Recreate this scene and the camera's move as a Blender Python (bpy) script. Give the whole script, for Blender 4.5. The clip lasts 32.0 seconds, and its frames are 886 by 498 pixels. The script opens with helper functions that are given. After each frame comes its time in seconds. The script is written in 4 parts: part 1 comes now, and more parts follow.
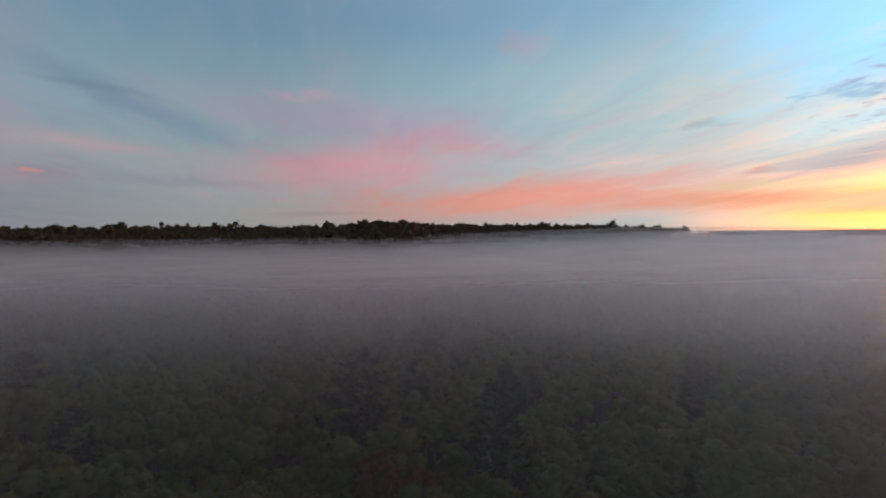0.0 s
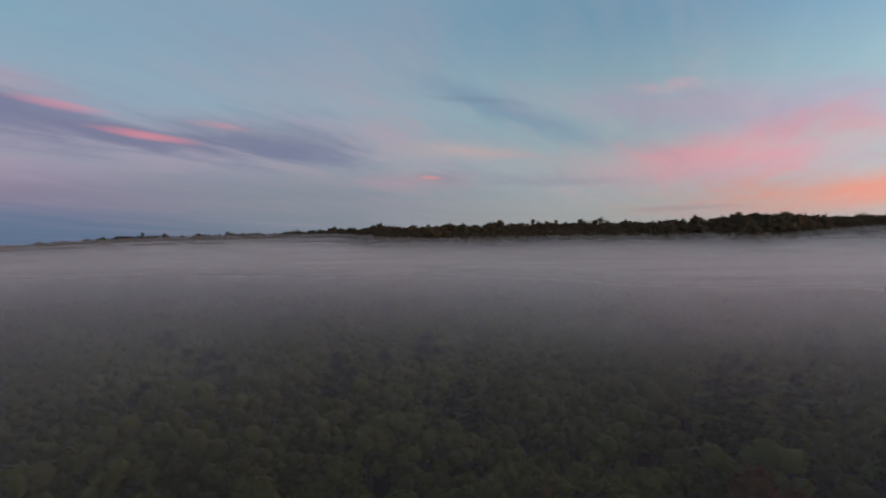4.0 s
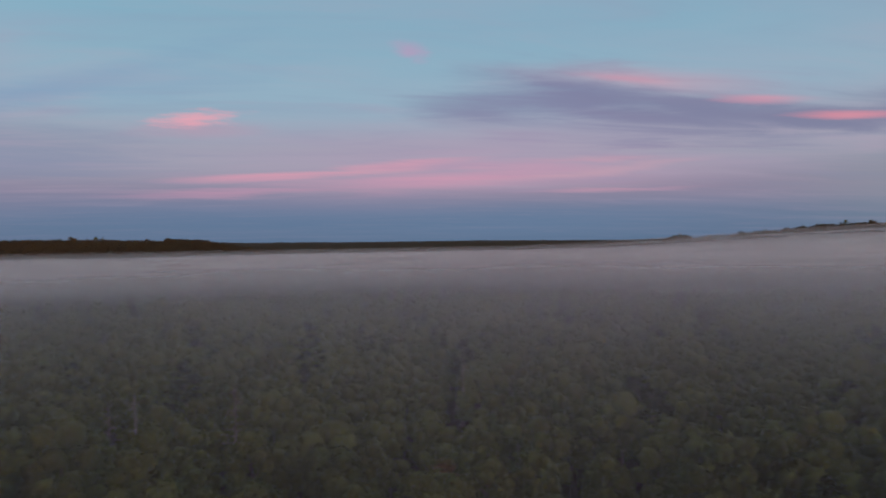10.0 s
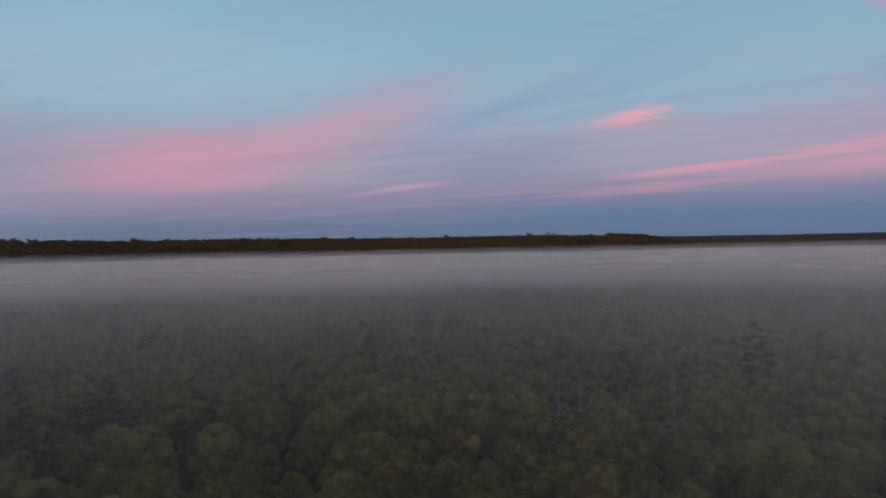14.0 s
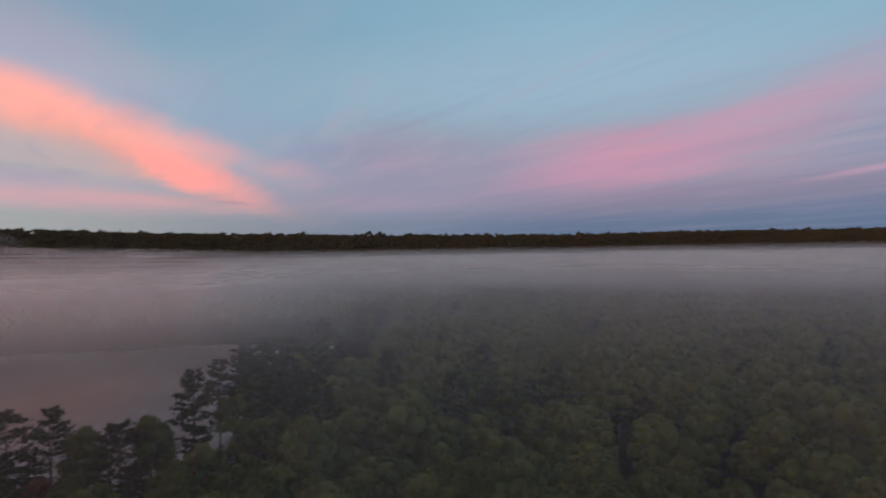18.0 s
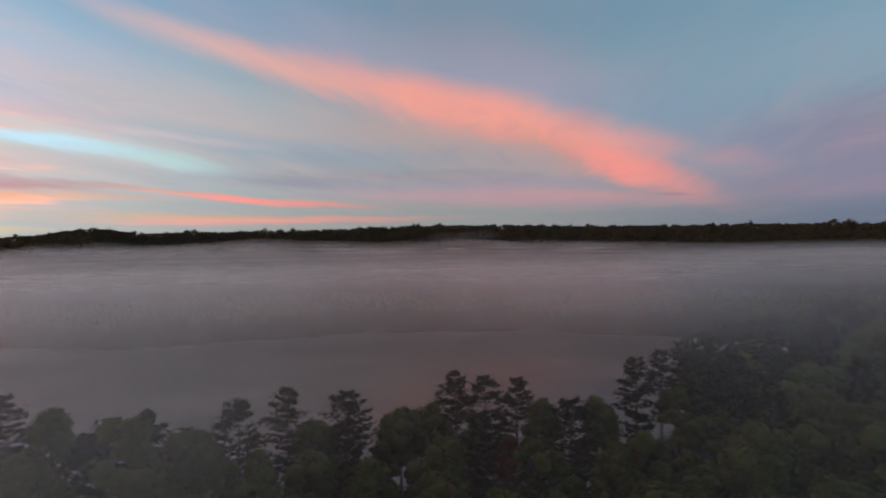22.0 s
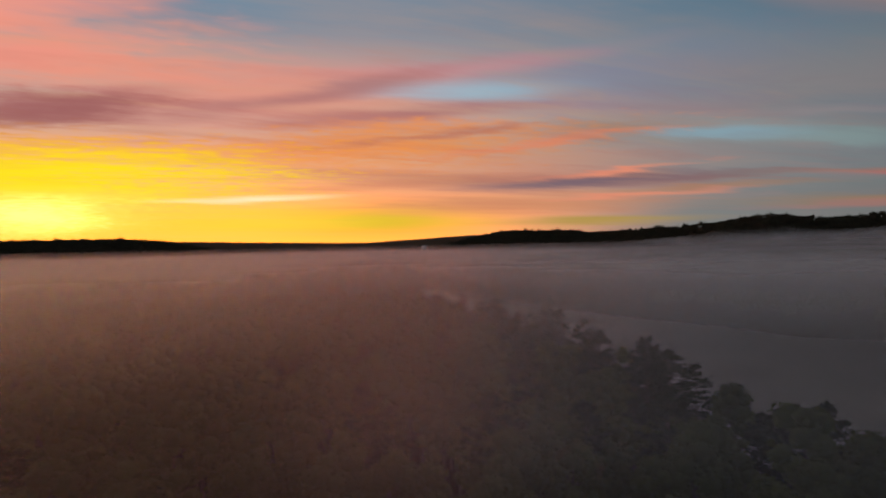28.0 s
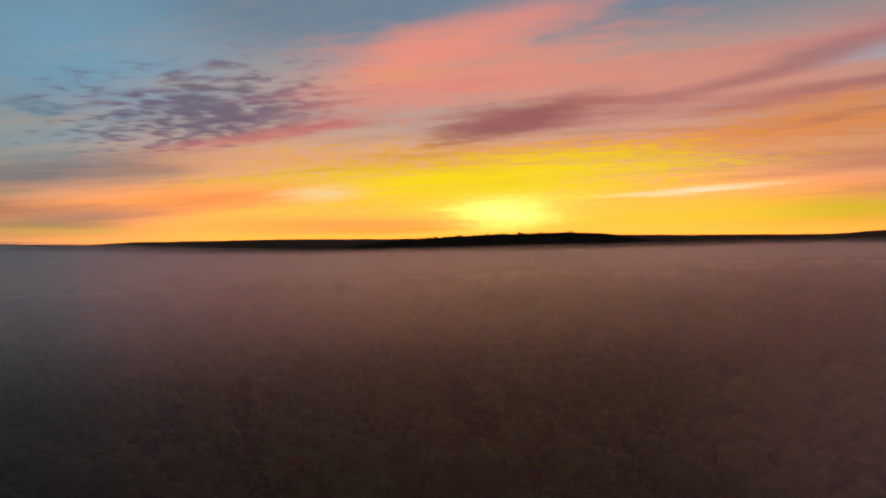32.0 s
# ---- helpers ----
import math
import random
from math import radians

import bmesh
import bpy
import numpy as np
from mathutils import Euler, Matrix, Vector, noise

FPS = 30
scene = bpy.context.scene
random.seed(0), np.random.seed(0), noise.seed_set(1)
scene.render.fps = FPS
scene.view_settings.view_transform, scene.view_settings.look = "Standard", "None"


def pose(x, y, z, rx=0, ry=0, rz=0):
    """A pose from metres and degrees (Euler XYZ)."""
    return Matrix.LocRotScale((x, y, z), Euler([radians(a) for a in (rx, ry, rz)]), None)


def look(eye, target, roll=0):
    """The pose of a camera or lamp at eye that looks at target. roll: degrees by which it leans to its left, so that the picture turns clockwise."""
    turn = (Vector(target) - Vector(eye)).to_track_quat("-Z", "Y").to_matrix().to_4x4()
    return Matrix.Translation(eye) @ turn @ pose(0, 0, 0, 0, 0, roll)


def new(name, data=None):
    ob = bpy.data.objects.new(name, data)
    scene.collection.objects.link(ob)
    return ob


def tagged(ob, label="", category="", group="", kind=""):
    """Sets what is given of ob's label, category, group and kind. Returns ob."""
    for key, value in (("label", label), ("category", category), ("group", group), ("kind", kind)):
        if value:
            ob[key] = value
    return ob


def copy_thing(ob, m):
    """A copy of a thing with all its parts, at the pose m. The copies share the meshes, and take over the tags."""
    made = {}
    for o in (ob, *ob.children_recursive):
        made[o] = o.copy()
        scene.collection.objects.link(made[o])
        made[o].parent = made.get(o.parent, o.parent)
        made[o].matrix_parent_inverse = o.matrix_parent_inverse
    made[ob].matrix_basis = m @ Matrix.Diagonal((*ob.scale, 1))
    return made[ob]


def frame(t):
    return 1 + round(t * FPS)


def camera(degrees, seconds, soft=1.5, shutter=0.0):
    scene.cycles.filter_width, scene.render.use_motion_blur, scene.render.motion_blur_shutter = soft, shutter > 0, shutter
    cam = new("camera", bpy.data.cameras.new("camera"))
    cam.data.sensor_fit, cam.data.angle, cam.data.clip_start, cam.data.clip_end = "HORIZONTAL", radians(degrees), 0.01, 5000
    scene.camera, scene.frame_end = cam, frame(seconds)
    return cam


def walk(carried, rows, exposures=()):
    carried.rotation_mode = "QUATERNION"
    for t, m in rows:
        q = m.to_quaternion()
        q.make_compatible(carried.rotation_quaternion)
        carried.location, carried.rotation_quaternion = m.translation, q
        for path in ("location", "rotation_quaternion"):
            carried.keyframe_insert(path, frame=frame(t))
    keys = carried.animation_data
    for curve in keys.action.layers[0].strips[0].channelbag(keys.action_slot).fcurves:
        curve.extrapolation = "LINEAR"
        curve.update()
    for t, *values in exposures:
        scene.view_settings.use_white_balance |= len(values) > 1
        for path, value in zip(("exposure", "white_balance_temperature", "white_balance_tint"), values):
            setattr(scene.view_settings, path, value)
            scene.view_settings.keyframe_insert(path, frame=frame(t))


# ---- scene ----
HALF = 69.1
EYE = (0.0, 0.0, 48.0)                     # a drone that hovers over the forest and turns
cam = camera(HALF, 32.0, soft=2.0, shutter=0.6)

# seconds, yaw, pitch, roll in degrees
TURN = [
    (0.0, 0.00, -0.04, 0.96), (0.5, 3.59, -0.02, 0.90), (1.0, 7.26, -0.00, 0.85), (1.5, 10.84, -0.00, 0.83), (2.0, 14.45, -0.00, 0.84),
    (2.5, 18.10, 0.01, 0.84), (3.0, 22.06, 0.02, 0.83), (3.5, 26.77, 0.04, 0.80), (5.5, 45.86, 0.05, 0.68), (6.0, 50.60, 0.02, 0.66),
    (6.5, 55.35, 0.01, 0.67), (7.0, 60.15, 0.01, 0.68), (7.5, 64.89, 0.00, 0.69), (8.0, 69.62, -0.00, 0.74), (8.5, 74.39, -0.00, 0.79),
    (9.0, 79.17, 0.00, 0.86), (9.5, 83.95, 0.00, 0.94), (10.0, 88.67, 0.01, 1.02), (10.5, 93.44, 0.02, 1.08), (11.0, 98.18, 0.03, 1.15),
    (11.5, 102.94, 0.05, 1.19), (12.0, 107.67, 0.08, 1.21), (12.5, 112.34, 0.10, 1.21), (13.0, 117.03, 0.11, 1.17), (13.5, 121.62, 0.13, 1.12),
    (15.5, 140.51, 0.16, 0.95), (16.0, 145.20, 0.16, 0.91), (16.5, 149.93, 0.15, 0.90), (17.0, 154.59, 0.14, 0.90), (17.5, 159.20, 0.15, 0.91),
    (18.0, 163.87, 0.15, 0.89), (18.5, 168.63, 0.15, 0.85), (19.0, 173.42, 0.15, 0.79), (19.5, 178.12, 0.12, 0.77), (20.0, 182.89, 0.13, 0.80),
    (20.5, 187.55, 0.12, 0.91), (21.0, 192.34, 0.09, 0.98), (21.5, 197.03, 0.07, 1.01), (22.0, 201.72, 0.05, 0.99), (22.5, 206.55, 0.05, 0.92),
    (23.0, 211.35, 0.02, 0.83), (23.5, 216.07, -0.00, 0.76), (24.0, 220.82, -0.03, 0.70), (24.5, 225.60, -0.06, 0.66), (25.0, 230.32, -0.07, 0.65),
    (25.5, 235.05, -0.07, 0.68), (27.5, 252.64, -0.13, 1.16), (28.0, 257.21, -0.14, 1.22), (28.5, 262.02, -0.11, 1.25), (29.0, 266.81, -0.09, 1.25),
    (29.5, 271.54, -0.05, 1.24), (30.0, 276.22, -0.02, 1.21), (30.5, 280.92, -0.02, 1.19), (31.0, 285.61, -0.01, 1.16), (31.5, 290.21, -0.03, 1.14),
    (32.0, 295.03, -0.02, 1.14),
]
LIGHT = [(0.0, -0.35), (3.0, -0.2), (6.0, -0.1), (12.0, 0.0), (19.0, 0.0), (21.0, -0.2), (23.0, -0.45), (25.0, -0.85), (28.0, -1.6), (32.0, -1.75)]
walk(cam, [(t, pose(*EYE, 90 + p, r, y)) for t, y, p, r in TURN], LIGHT)

# ---------------------------------------------------------------- world, sun
SUN_YAW = 289.4


def lin(r, g, b, k=1.0):
    return tuple(k * (c / 255 / 12.92 if c < 10 else ((c / 255 + 0.055) / 1.055) ** 2.4) for c in (r, g, b)) + (1.0,)


class Nodes:
    """Small helper to write node trees."""

    def __init__(self, tree):
        self.tree = tree
        tree.nodes.clear()

    def add(self, kind, **props):
        node = self.tree.nodes.new(kind)
        for key, value in props.items():
            setattr(node, key, value)
        return node

    def put(self, socket, value):
        if isinstance(value, bpy.types.NodeSocket):
            self.tree.links.new(value, socket)
        else:
            socket.default_value = value

    def math(self, op, a, b=0.0, c=0.0, clamp=False):
        n = self.add("ShaderNodeMath", operation=op, use_clamp=clamp)
        for s, v in zip(n.inputs, (a, b, c)):
            self.put(s, v)
        return n.outputs[0]

    def step(self, value, lo, hi, a=0.0, b=1.0):
        n = self.add("ShaderNodeMapRange", interpolation_type="SMOOTHSTEP")
        for s, v in zip(n.inputs, (value, lo, hi, a, b)):
            self.put(s, v)
        return n.outputs[0]

    def mix(self, f, a, b, blend="MIX"):
        n = self.add("ShaderNodeMix", data_type="RGBA", blend_type=blend)
        self.put(n.inputs[0], f), self.put(n.inputs[6], a), self.put(n.inputs[7], b)
        return n.outputs[2]

    def vec(self, op, a, b=(0, 0, 0)):
        n = self.add("ShaderNodeVectorMath", operation=op)
        self.put(n.inputs[0], a), self.put(n.inputs[1], b)
        return n.outputs["Value"] if op == "LENGTH" else n.outputs[0]

    def noise(self, vector, scale, detail=3.0, rough=0.5, warp=0.0):
        n = self.add("ShaderNodeTexNoise")
        self.put(n.inputs["Vector"], vector)
        for key, v in (("Scale", scale), ("Detail", detail), ("Roughness", rough), ("Distortion", warp)):
            n.inputs[key].default_value = v
        return n

    def mapped(self, vector, kind="POINT", loc=(0, 0, 0), rot=0.0, scale=(1, 1, 1)):
        n = self.add("ShaderNodeMapping", vector_type=kind)
        self.put(n.inputs[0], vector)
        n.inputs["Location"].default_value = loc
        n.inputs["Rotation"].default_value = (0, 0, radians(rot))
        n.inputs["Scale"].default_value = scale
        return n.outputs[0]

    def ramp(self, value, stops):
        n = self.add("ShaderNodeValToRGB")
        n.color_ramp.interpolation = "EASE"
        els = n.color_ramp.elements
        while len(els) < len(stops):
            els.new(0.5)
        for e, (p, c) in zip(els, stops):
            e.position, e.color = p, c
        self.put(n.inputs[0], value)
        return n.outputs[0]


world = bpy.data.worlds.new("dawn_sky")
scene.world = world
world.use_nodes = True
W = Nodes(world.node_tree)
way = W.add("ShaderNodeTexCoord").outputs["Generated"]
sep = W.add("ShaderNodeSeparateXYZ")
W.put(sep.inputs[0], way)
dx, dy, dz = sep.outputs
bearing = W.math("MULTIPLY", W.math("ARCTAN2", W.math("MULTIPLY", dx, -1.0), dy), 180 / math.pi)
bearing = W.math("WRAP", bearing, 324.5, -35.5)
height = W.math("MULTIPLY", W.math("ARCSINE", dz), 180 / math.pi)
comb = W.add("ShaderNodeCombineXYZ")
W.put(comb.inputs[0], bearing), W.put(comb.inputs[1], height)
flat = comb.outputs[0]

# clear sky: away from, beside and towards the sun, by height
rise = W.math("DIVIDE", height, 40.0, clamp=True)
away = W.ramp(rise, [(0.0, lin(84, 112, 142)), (0.05, lin(100, 119, 147)), (0.11, lin(142, 135, 160)), (0.2, lin(160, 162, 181)), (0.32, lin(150, 180, 200)),
                     (0.5, lin(132, 178, 200)), (0.9, lin(140, 140, 145))])
beside = W.ramp(rise, [(0.0, lin(150, 158, 158)), (0.06, lin(168, 172, 172)), (0.16, lin(164, 180, 186)), (0.3, lin(150, 180, 192)), (0.5, lin(122, 160, 186)),
                       (0.9, lin(140, 140, 145))])
toward = W.ramp(rise, [(0.0, (3.6, 1.1, 0.1, 1)), (0.08, (3.2, 1.0, 0.15, 1)), (0.18, lin(235, 165, 120, 1.8)), (0.3, lin(190, 176, 172, 1.5)), (0.5, lin(124, 150, 172, 1.3)),
                       (0.9, lin(146, 140, 142))])
facing = W.math("COSINE", W.math("MULTIPLY", W.math("SUBTRACT", bearing, SUN_YAW), math.pi / 180))
clear = W.mix(W.step(facing, 0.1, -0.75), beside, away)
clear = W.mix(W.step(facing, 0.58, 0.98), clear, toward)
air = W.add("ShaderNodeTexSky", sky_type="NISHITA", sun_disc=False, sun_elevation=radians(1.0), sun_rotation=radians(-SUN_YAW), altitude=200.0)
airlight = W.mix(1.0, air.outputs[0], (0.12, 0.12, 0.12, 1), "MULTIPLY")
sky = W.mix(0.06, clear, airlight)

# drifting cloud: high streaks lie side by side along one wind, on a level sheet far above
above = W.math("ADD", W.math("MAXIMUM", dz, 0.0), 0.035)
plane = W.add("ShaderNodeCombineXYZ")
W.put(plane.inputs[0], W.math("DIVIDE", dx, above)), W.put(plane.inputs[1], W.math("DIVIDE", dy, above))
plane = W.mapped(plane.outputs[0], rot=-10)
coarse = W.noise(W.mapped(plane, scale=(0.42, 0.13, 1)), 1.0, 5, 0.55, 0.3)
fine = W.noise(W.mapped(plane, scale=(1.15, 0.40, 1)), 1.0, 6, 0.58, 0.5)
wisp = W.noise(W.mapped(plane, scale=(2.2, 0.62, 1), loc=(4, 9, 2)), 1.0, 6, 0.62, 0.8)
ripple = W.noise(W.mapped(plane, scale=(8.5, 5.5, 1)), 1.0, 2, 0.5, 0.3)
shift = W.vec("MULTIPLY", W.vec("SUBTRACT", coarse.outputs[1], (0.5, 0.5, 0.5)), (12, 3.2, 0))
shift = W.vec("ADD", shift, W.vec("MULTIPLY", W.vec("SUBTRACT", fine.outputs[1], (0.5, 0.5, 0.5)), (5, 1.6, 0)))
calm = W.step(height, 0.5, 9.0, 0.22, 1.0)
stirred = W.vec("SCALE", shift)
W.put(stirred.node.inputs["Scale"], calm)
drift = W.vec("ADD", flat, stirred)
frayed = W.math("ADD", W.math("MULTIPLY", W.math("SUBTRACT", fine.outputs[0], 0.5), 1.3), W.math("MULTIPLY", W.math("SUBTRACT", wisp.outputs[0], 0.5), 0.7))
frayed = W.math("MULTIPLY", frayed, calm)


painted_clouds = 0


def veil(opacity, lo, hi, noise_, towards, sideways, backward):
    """A thin streaky veil over the whole sky, warm towards the sun, mauve away from it."""
    global sky
    tint = W.mix(W.step(facing, 0.2, -0.7), lin(*sideways), lin(*backward))
    tint = W.mix(W.step(facing, 0.3, 0.9), tint, lin(*towards))
    m = W.math("MULTIPLY", W.step(noise_.outputs[0], lo, hi, 0.0, opacity), W.math("MULTIPLY", W.step(height, 26, 5, 0.35, 1.0), calm))
    sky = W.mix(m, sky, tint)


def cloud(yaw, el, w, h, tilt, colour, opacity, hard=0.0, fray=1.0, rippled=0.0):
    """One cloud: bearing, height, half sizes and tilt in degrees; hard from 0 (a haze) to 0.8 (a firm edge)."""
    global sky, drift, flat, painted_clouds
    painted_clouds += 1
    if painted_clouds % 6 == 0:                            # the sky so far comes before the next clouds, which keeps the shader small
        before = W.vec("MULTIPLY", sky, (1e-7, 1e-7, 1e-7))
        drift, flat = W.vec("ADD", drift, before), W.vec("ADD", flat, before)
    r = W.vec("LENGTH", W.mapped(drift if fray > 0.3 else flat, "TEXTURE", (yaw, el, 0), tilt, (w, h, 1)))
    r = W.math("MULTIPLY_ADD", frayed, fray, r)
    if rippled:
        r = W.math("MULTIPLY_ADD", W.math("SUBTRACT", ripple.outputs[0], 0.5), rippled, r)
    m = W.step(r, 1.15, hard, 0.0, opacity)
    sky = W.mix(m, sky, colour if len(colour) == 4 else lin(*colour))


veil(0.55, 0.45, 0.75, coarse, (255, 190, 160), (190, 172, 178), (168, 158, 182))
veil(0.40, 0.48, 0.72, fine, (255, 190, 150), (206, 168, 172), (176, 156, 180))
# north
cloud(337.6, 10.7, 20.0, 9.68, 0, lin(184, 206, 208, 0.73), 0.5)
cloud(-22.4, 10.7, 20.0, 9.68, 0, lin(184, 206, 208, 0.73), 0.5)
cloud(25.8, 12.0, 13.7, 1.51, 17, lin(105, 130, 156, 1.27), 0.55, 0, 0.8)
cloud(7.0, 11.2, 18.0, 2.93, 6, lin(172, 150, 172, 1.14), 0.6, 0, 1.2)
cloud(8.1, 7.1, 15.1, 2.99, -3, lin(208, 146, 156, 1.16), 0.8, 0, 1.2)
cloud(-2.0, 9.2, 8.1, 1.85, 3, lin(202, 148, 158, 0.98), 0.7, 0, 1.2)
cloud(27.0, 8.4, 7.3, 0.64, 5, lin(172, 150, 156, 1.27), 0.5)
cloud(21.7, 5.7, 8.0, 0.67, 2, lin(135, 136, 150, 1.27), 0.5)
cloud(32.4, 6.4, 4.0, 0.85, 0, lin(132, 130, 150, 1.27), 0.5)
cloud(351.6, 4.3, 25.4, 2.44, -2, lin(238, 152, 130, 0.88), 0.85, 0, 1.1)
cloud(-8.4, 4.3, 25.4, 2.44, -2, lin(238, 152, 130, 0.88), 0.85, 0, 1.1)
cloud(334.7, 3.5, 14.8, 1.31, 1, lin(240, 160, 126, 0.71), 0.8)
cloud(-25.3, 3.5, 14.8, 1.31, 1, lin(240, 160, 126, 0.71), 0.8)
cloud(11.1, 3.3, 5.6, 0.32, 0, lin(150, 135, 140, 1.21), 0.6)
cloud(326.7, 2.2, 8.4, 0.91, 0, lin(246, 216, 120, 0.67), 0.85)
cloud(-33.3, 2.2, 8.4, 0.91, 0, lin(246, 216, 120, 0.67), 0.85)
cloud(332.3, 4.7, 7.7, 0.77, 0, lin(222, 214, 168, 0.70), 0.6)
cloud(-27.7, 4.7, 7.7, 0.77, 0, lin(222, 214, 168, 0.70), 0.6)
cloud(328.4, 6.8, 6.4, 2.14, -4, lin(162, 170, 170, 0.68), 0.5)
cloud(-31.6, 6.8, 6.4, 2.14, -4, lin(162, 170, 170, 0.68), 0.5)
cloud(326.6, 10.9, 2.0, 0.82, -5, lin(150, 160, 175, 0.67), 0.6, 0, 1, 2.2)
cloud(-33.4, 10.9, 2.0, 0.82, -5, lin(150, 160, 175, 0.67), 0.6, 0, 1, 2.2)
cloud(-22.6, 10.1, 2.2, 0.47, 0, lin(160, 172, 182, 0.73), 0.6, 0, 1, 2)
cloud(-27.3, 6.0, 1.6, 0.29, -4, lin(236, 172, 140, 0.70), 0.85)
cloud(-8.6, 17.2, 2.8, 1.18, 0, lin(172, 160, 180, 0.88), 0.5, 0, 1, 2.2)
cloud(10.9, 13.5, 3.3, 0.68, 4, lin(190, 158, 170, 1.20), 0.5, 0, 1, 1.5)
# north-west haze
cloud(43.5, 4.6, 20.5, 3.93, 0, lin(122, 134, 144, 1.19), 0.6, 0, 0.3)
cloud(45.0, 9.1, 7.0, 1.23, 8, lin(118, 130, 156, 1.19), 0.7, 0, 1.2)
cloud(36.1, 6.1, 5.0, 0.81, 3, lin(160, 142, 158, 1.19), 0.6)
# west
cloud(83.1, 6.3, 23.8, 1.99, 0, lin(186, 150, 174, 1.06), 0.53)
cloud(78.8, 2.4, 27.7, 2.62, 0, lin(96, 120, 150, 1.06), 0.7, 0, 0.3)
cloud(30.9, 8.7, 10.0, 1.12, 3, lin(196, 176, 172, 1.06), 0.41)
cloud(33.6, 6.0, 7.0, 1.16, 2, lin(165, 150, 160, 1.06), 0.49)
cloud(33.6, 6.4, 1.2, 0.29, 0, lin(228, 150, 140, 1.06), 0.7)
cloud(28.6, 12.8, 6.7, 0.37, 4, lin(120, 145, 165, 1.06), 0.55)
cloud(87.3, 6.5, 9.2, 0.35, 0, lin(208, 150, 170, 1.06), 0.57)
cloud(76.9, 7.5, 6.9, 0.31, 1, lin(205, 150, 168, 1.06), 0.49)
cloud(74.1, 4.9, 9.2, 0.32, 0, lin(200, 150, 170, 1.06), 0.49)
cloud(71.1, 13.7, 11.4, 1.62, 8, lin(198, 155, 172, 1.06), 0.61, 0, 1.3)
cloud(85.6, 11.9, 7.9, 2.15, 3, lin(126, 130, 160, 1.06), 0.85, 0.1, 1.4)
cloud(76.8, 12.3, 10.6, 3.60, 9, lin(124, 126, 158, 1.06), 0.9, 0.1, 1.4)
cloud(68.2, 10.9, 13.6, 2.93, 8, lin(122, 124, 154, 1.06), 0.92, 0.1, 1.4)
cloud(57.7, 9.4, 11.8, 1.42, 5, lin(124, 126, 154, 1.06), 0.9, 0.1, 1.3)
cloud(47.8, 9.7, 11.9, 2.35, 5, lin(122, 128, 154, 1.06), 0.88, 0.1, 1.4)
cloud(82.7, 9.7, 5.4, 1.31, 2, lin(148, 144, 170, 1.06), 0.7, 0, 1.3)
cloud(62.7, 11.7, 4.6, 0.50, 8, lin(218, 146, 165, 1.06), 0.61, 0, 1.1)
cloud(56.7, 9.7, 4.6, 0.44, 6, lin(228, 142, 156, 1.06), 0.7, 0, 1.1)
cloud(51.2, 10.9, 3.7, 0.37, 6, lin(208, 150, 160, 1.06), 0.53)
cloud(73.0, 14.2, 4.4, 0.67, 8, lin(214, 150, 168, 1.06), 0.45)
cloud(91.4, 17.2, 2.2, 0.86, 20, lin(176, 152, 184, 1.06), 0.7, 0, 1.1, 1.4)
# west and south-west
cloud(130.4, 12.0, 10.8, 4.73, -14, lin(162, 150, 175, 1.01), 0.49)
cloud(116.6, 13.1, 19.8, 1.97, -10, lin(130, 158, 188, 1.01), 0.4)
cloud(123.2, 7.8, 13.3, 2.60, 0, lin(120, 136, 166, 1.01), 0.5)
cloud(107.3, 3.0, 39.4, 2.87, 0, lin(92, 120, 152, 1.01), 0.7, 0, 0.3)
cloud(89.7, 8.1, 24.9, 4.66, -2, lin(178, 155, 180, 1.01), 0.41)
cloud(89.3, 6.2, 16.2, 1.21, -3, lin(204, 152, 176, 1.01), 0.61)
cloud(99.2, 7.1, 13.1, 0.58, -4, lin(220, 156, 176, 1.01), 0.7)
cloud(106.3, 4.9, 11.8, 0.39, -2, lin(198, 150, 175, 1.01), 0.57)
cloud(75.8, 6.6, 11.3, 0.48, -3, lin(198, 160, 176, 1.01), 0.53)
cloud(108.6, 10.0, 5.8, 0.98, -3, lin(182, 150, 172, 1.01), 0.53, 0, 1.2)
cloud(107.9, 11.0, 3.6, 0.83, -8, lin(238, 164, 178, 1.01), 0.78, 0, 1.2, 1.6)
cloud(128.3, 6.2, 4.1, 0.34, -3, lin(180, 152, 176, 1.01), 0.61)
# south-west
cloud(135.5, 10.0, 15.1, 4.43, -12, lin(184, 152, 174, 1.00), 0.5)
cloud(144.1, 8.6, 12.9, 2.93, -2, lin(168, 146, 166, 1.00), 0.4)
# south-west by south
cloud(149.2, 16.4, 29.7, 6.03, -4, lin(166, 190, 210, 1.00), 0.4)
cloud(120.6, 12.0, 18.5, 1.52, -22, lin(120, 150, 186, 1.00), 0.32)
cloud(163.8, 6.7, 15.6, 2.73, 3, lin(168, 146, 166, 1.00), 0.52)
cloud(135.2, 10.9, 14.4, 2.50, -18, lin(192, 165, 184, 1.00), 0.52)
cloud(141.7, 8.5, 15.9, 2.85, -14, lin(194, 152, 175, 1.00), 0.52)
cloud(148.3, 8.0, 13.0, 3.15, -8, lin(210, 150, 174, 1.00), 0.68)
cloud(152.3, 6.3, 10.4, 1.58, -4, lin(206, 148, 172, 1.00), 0.48)
cloud(130.5, 5.9, 6.2, 0.38, -8, lin(194, 156, 180, 1.00), 0.6)
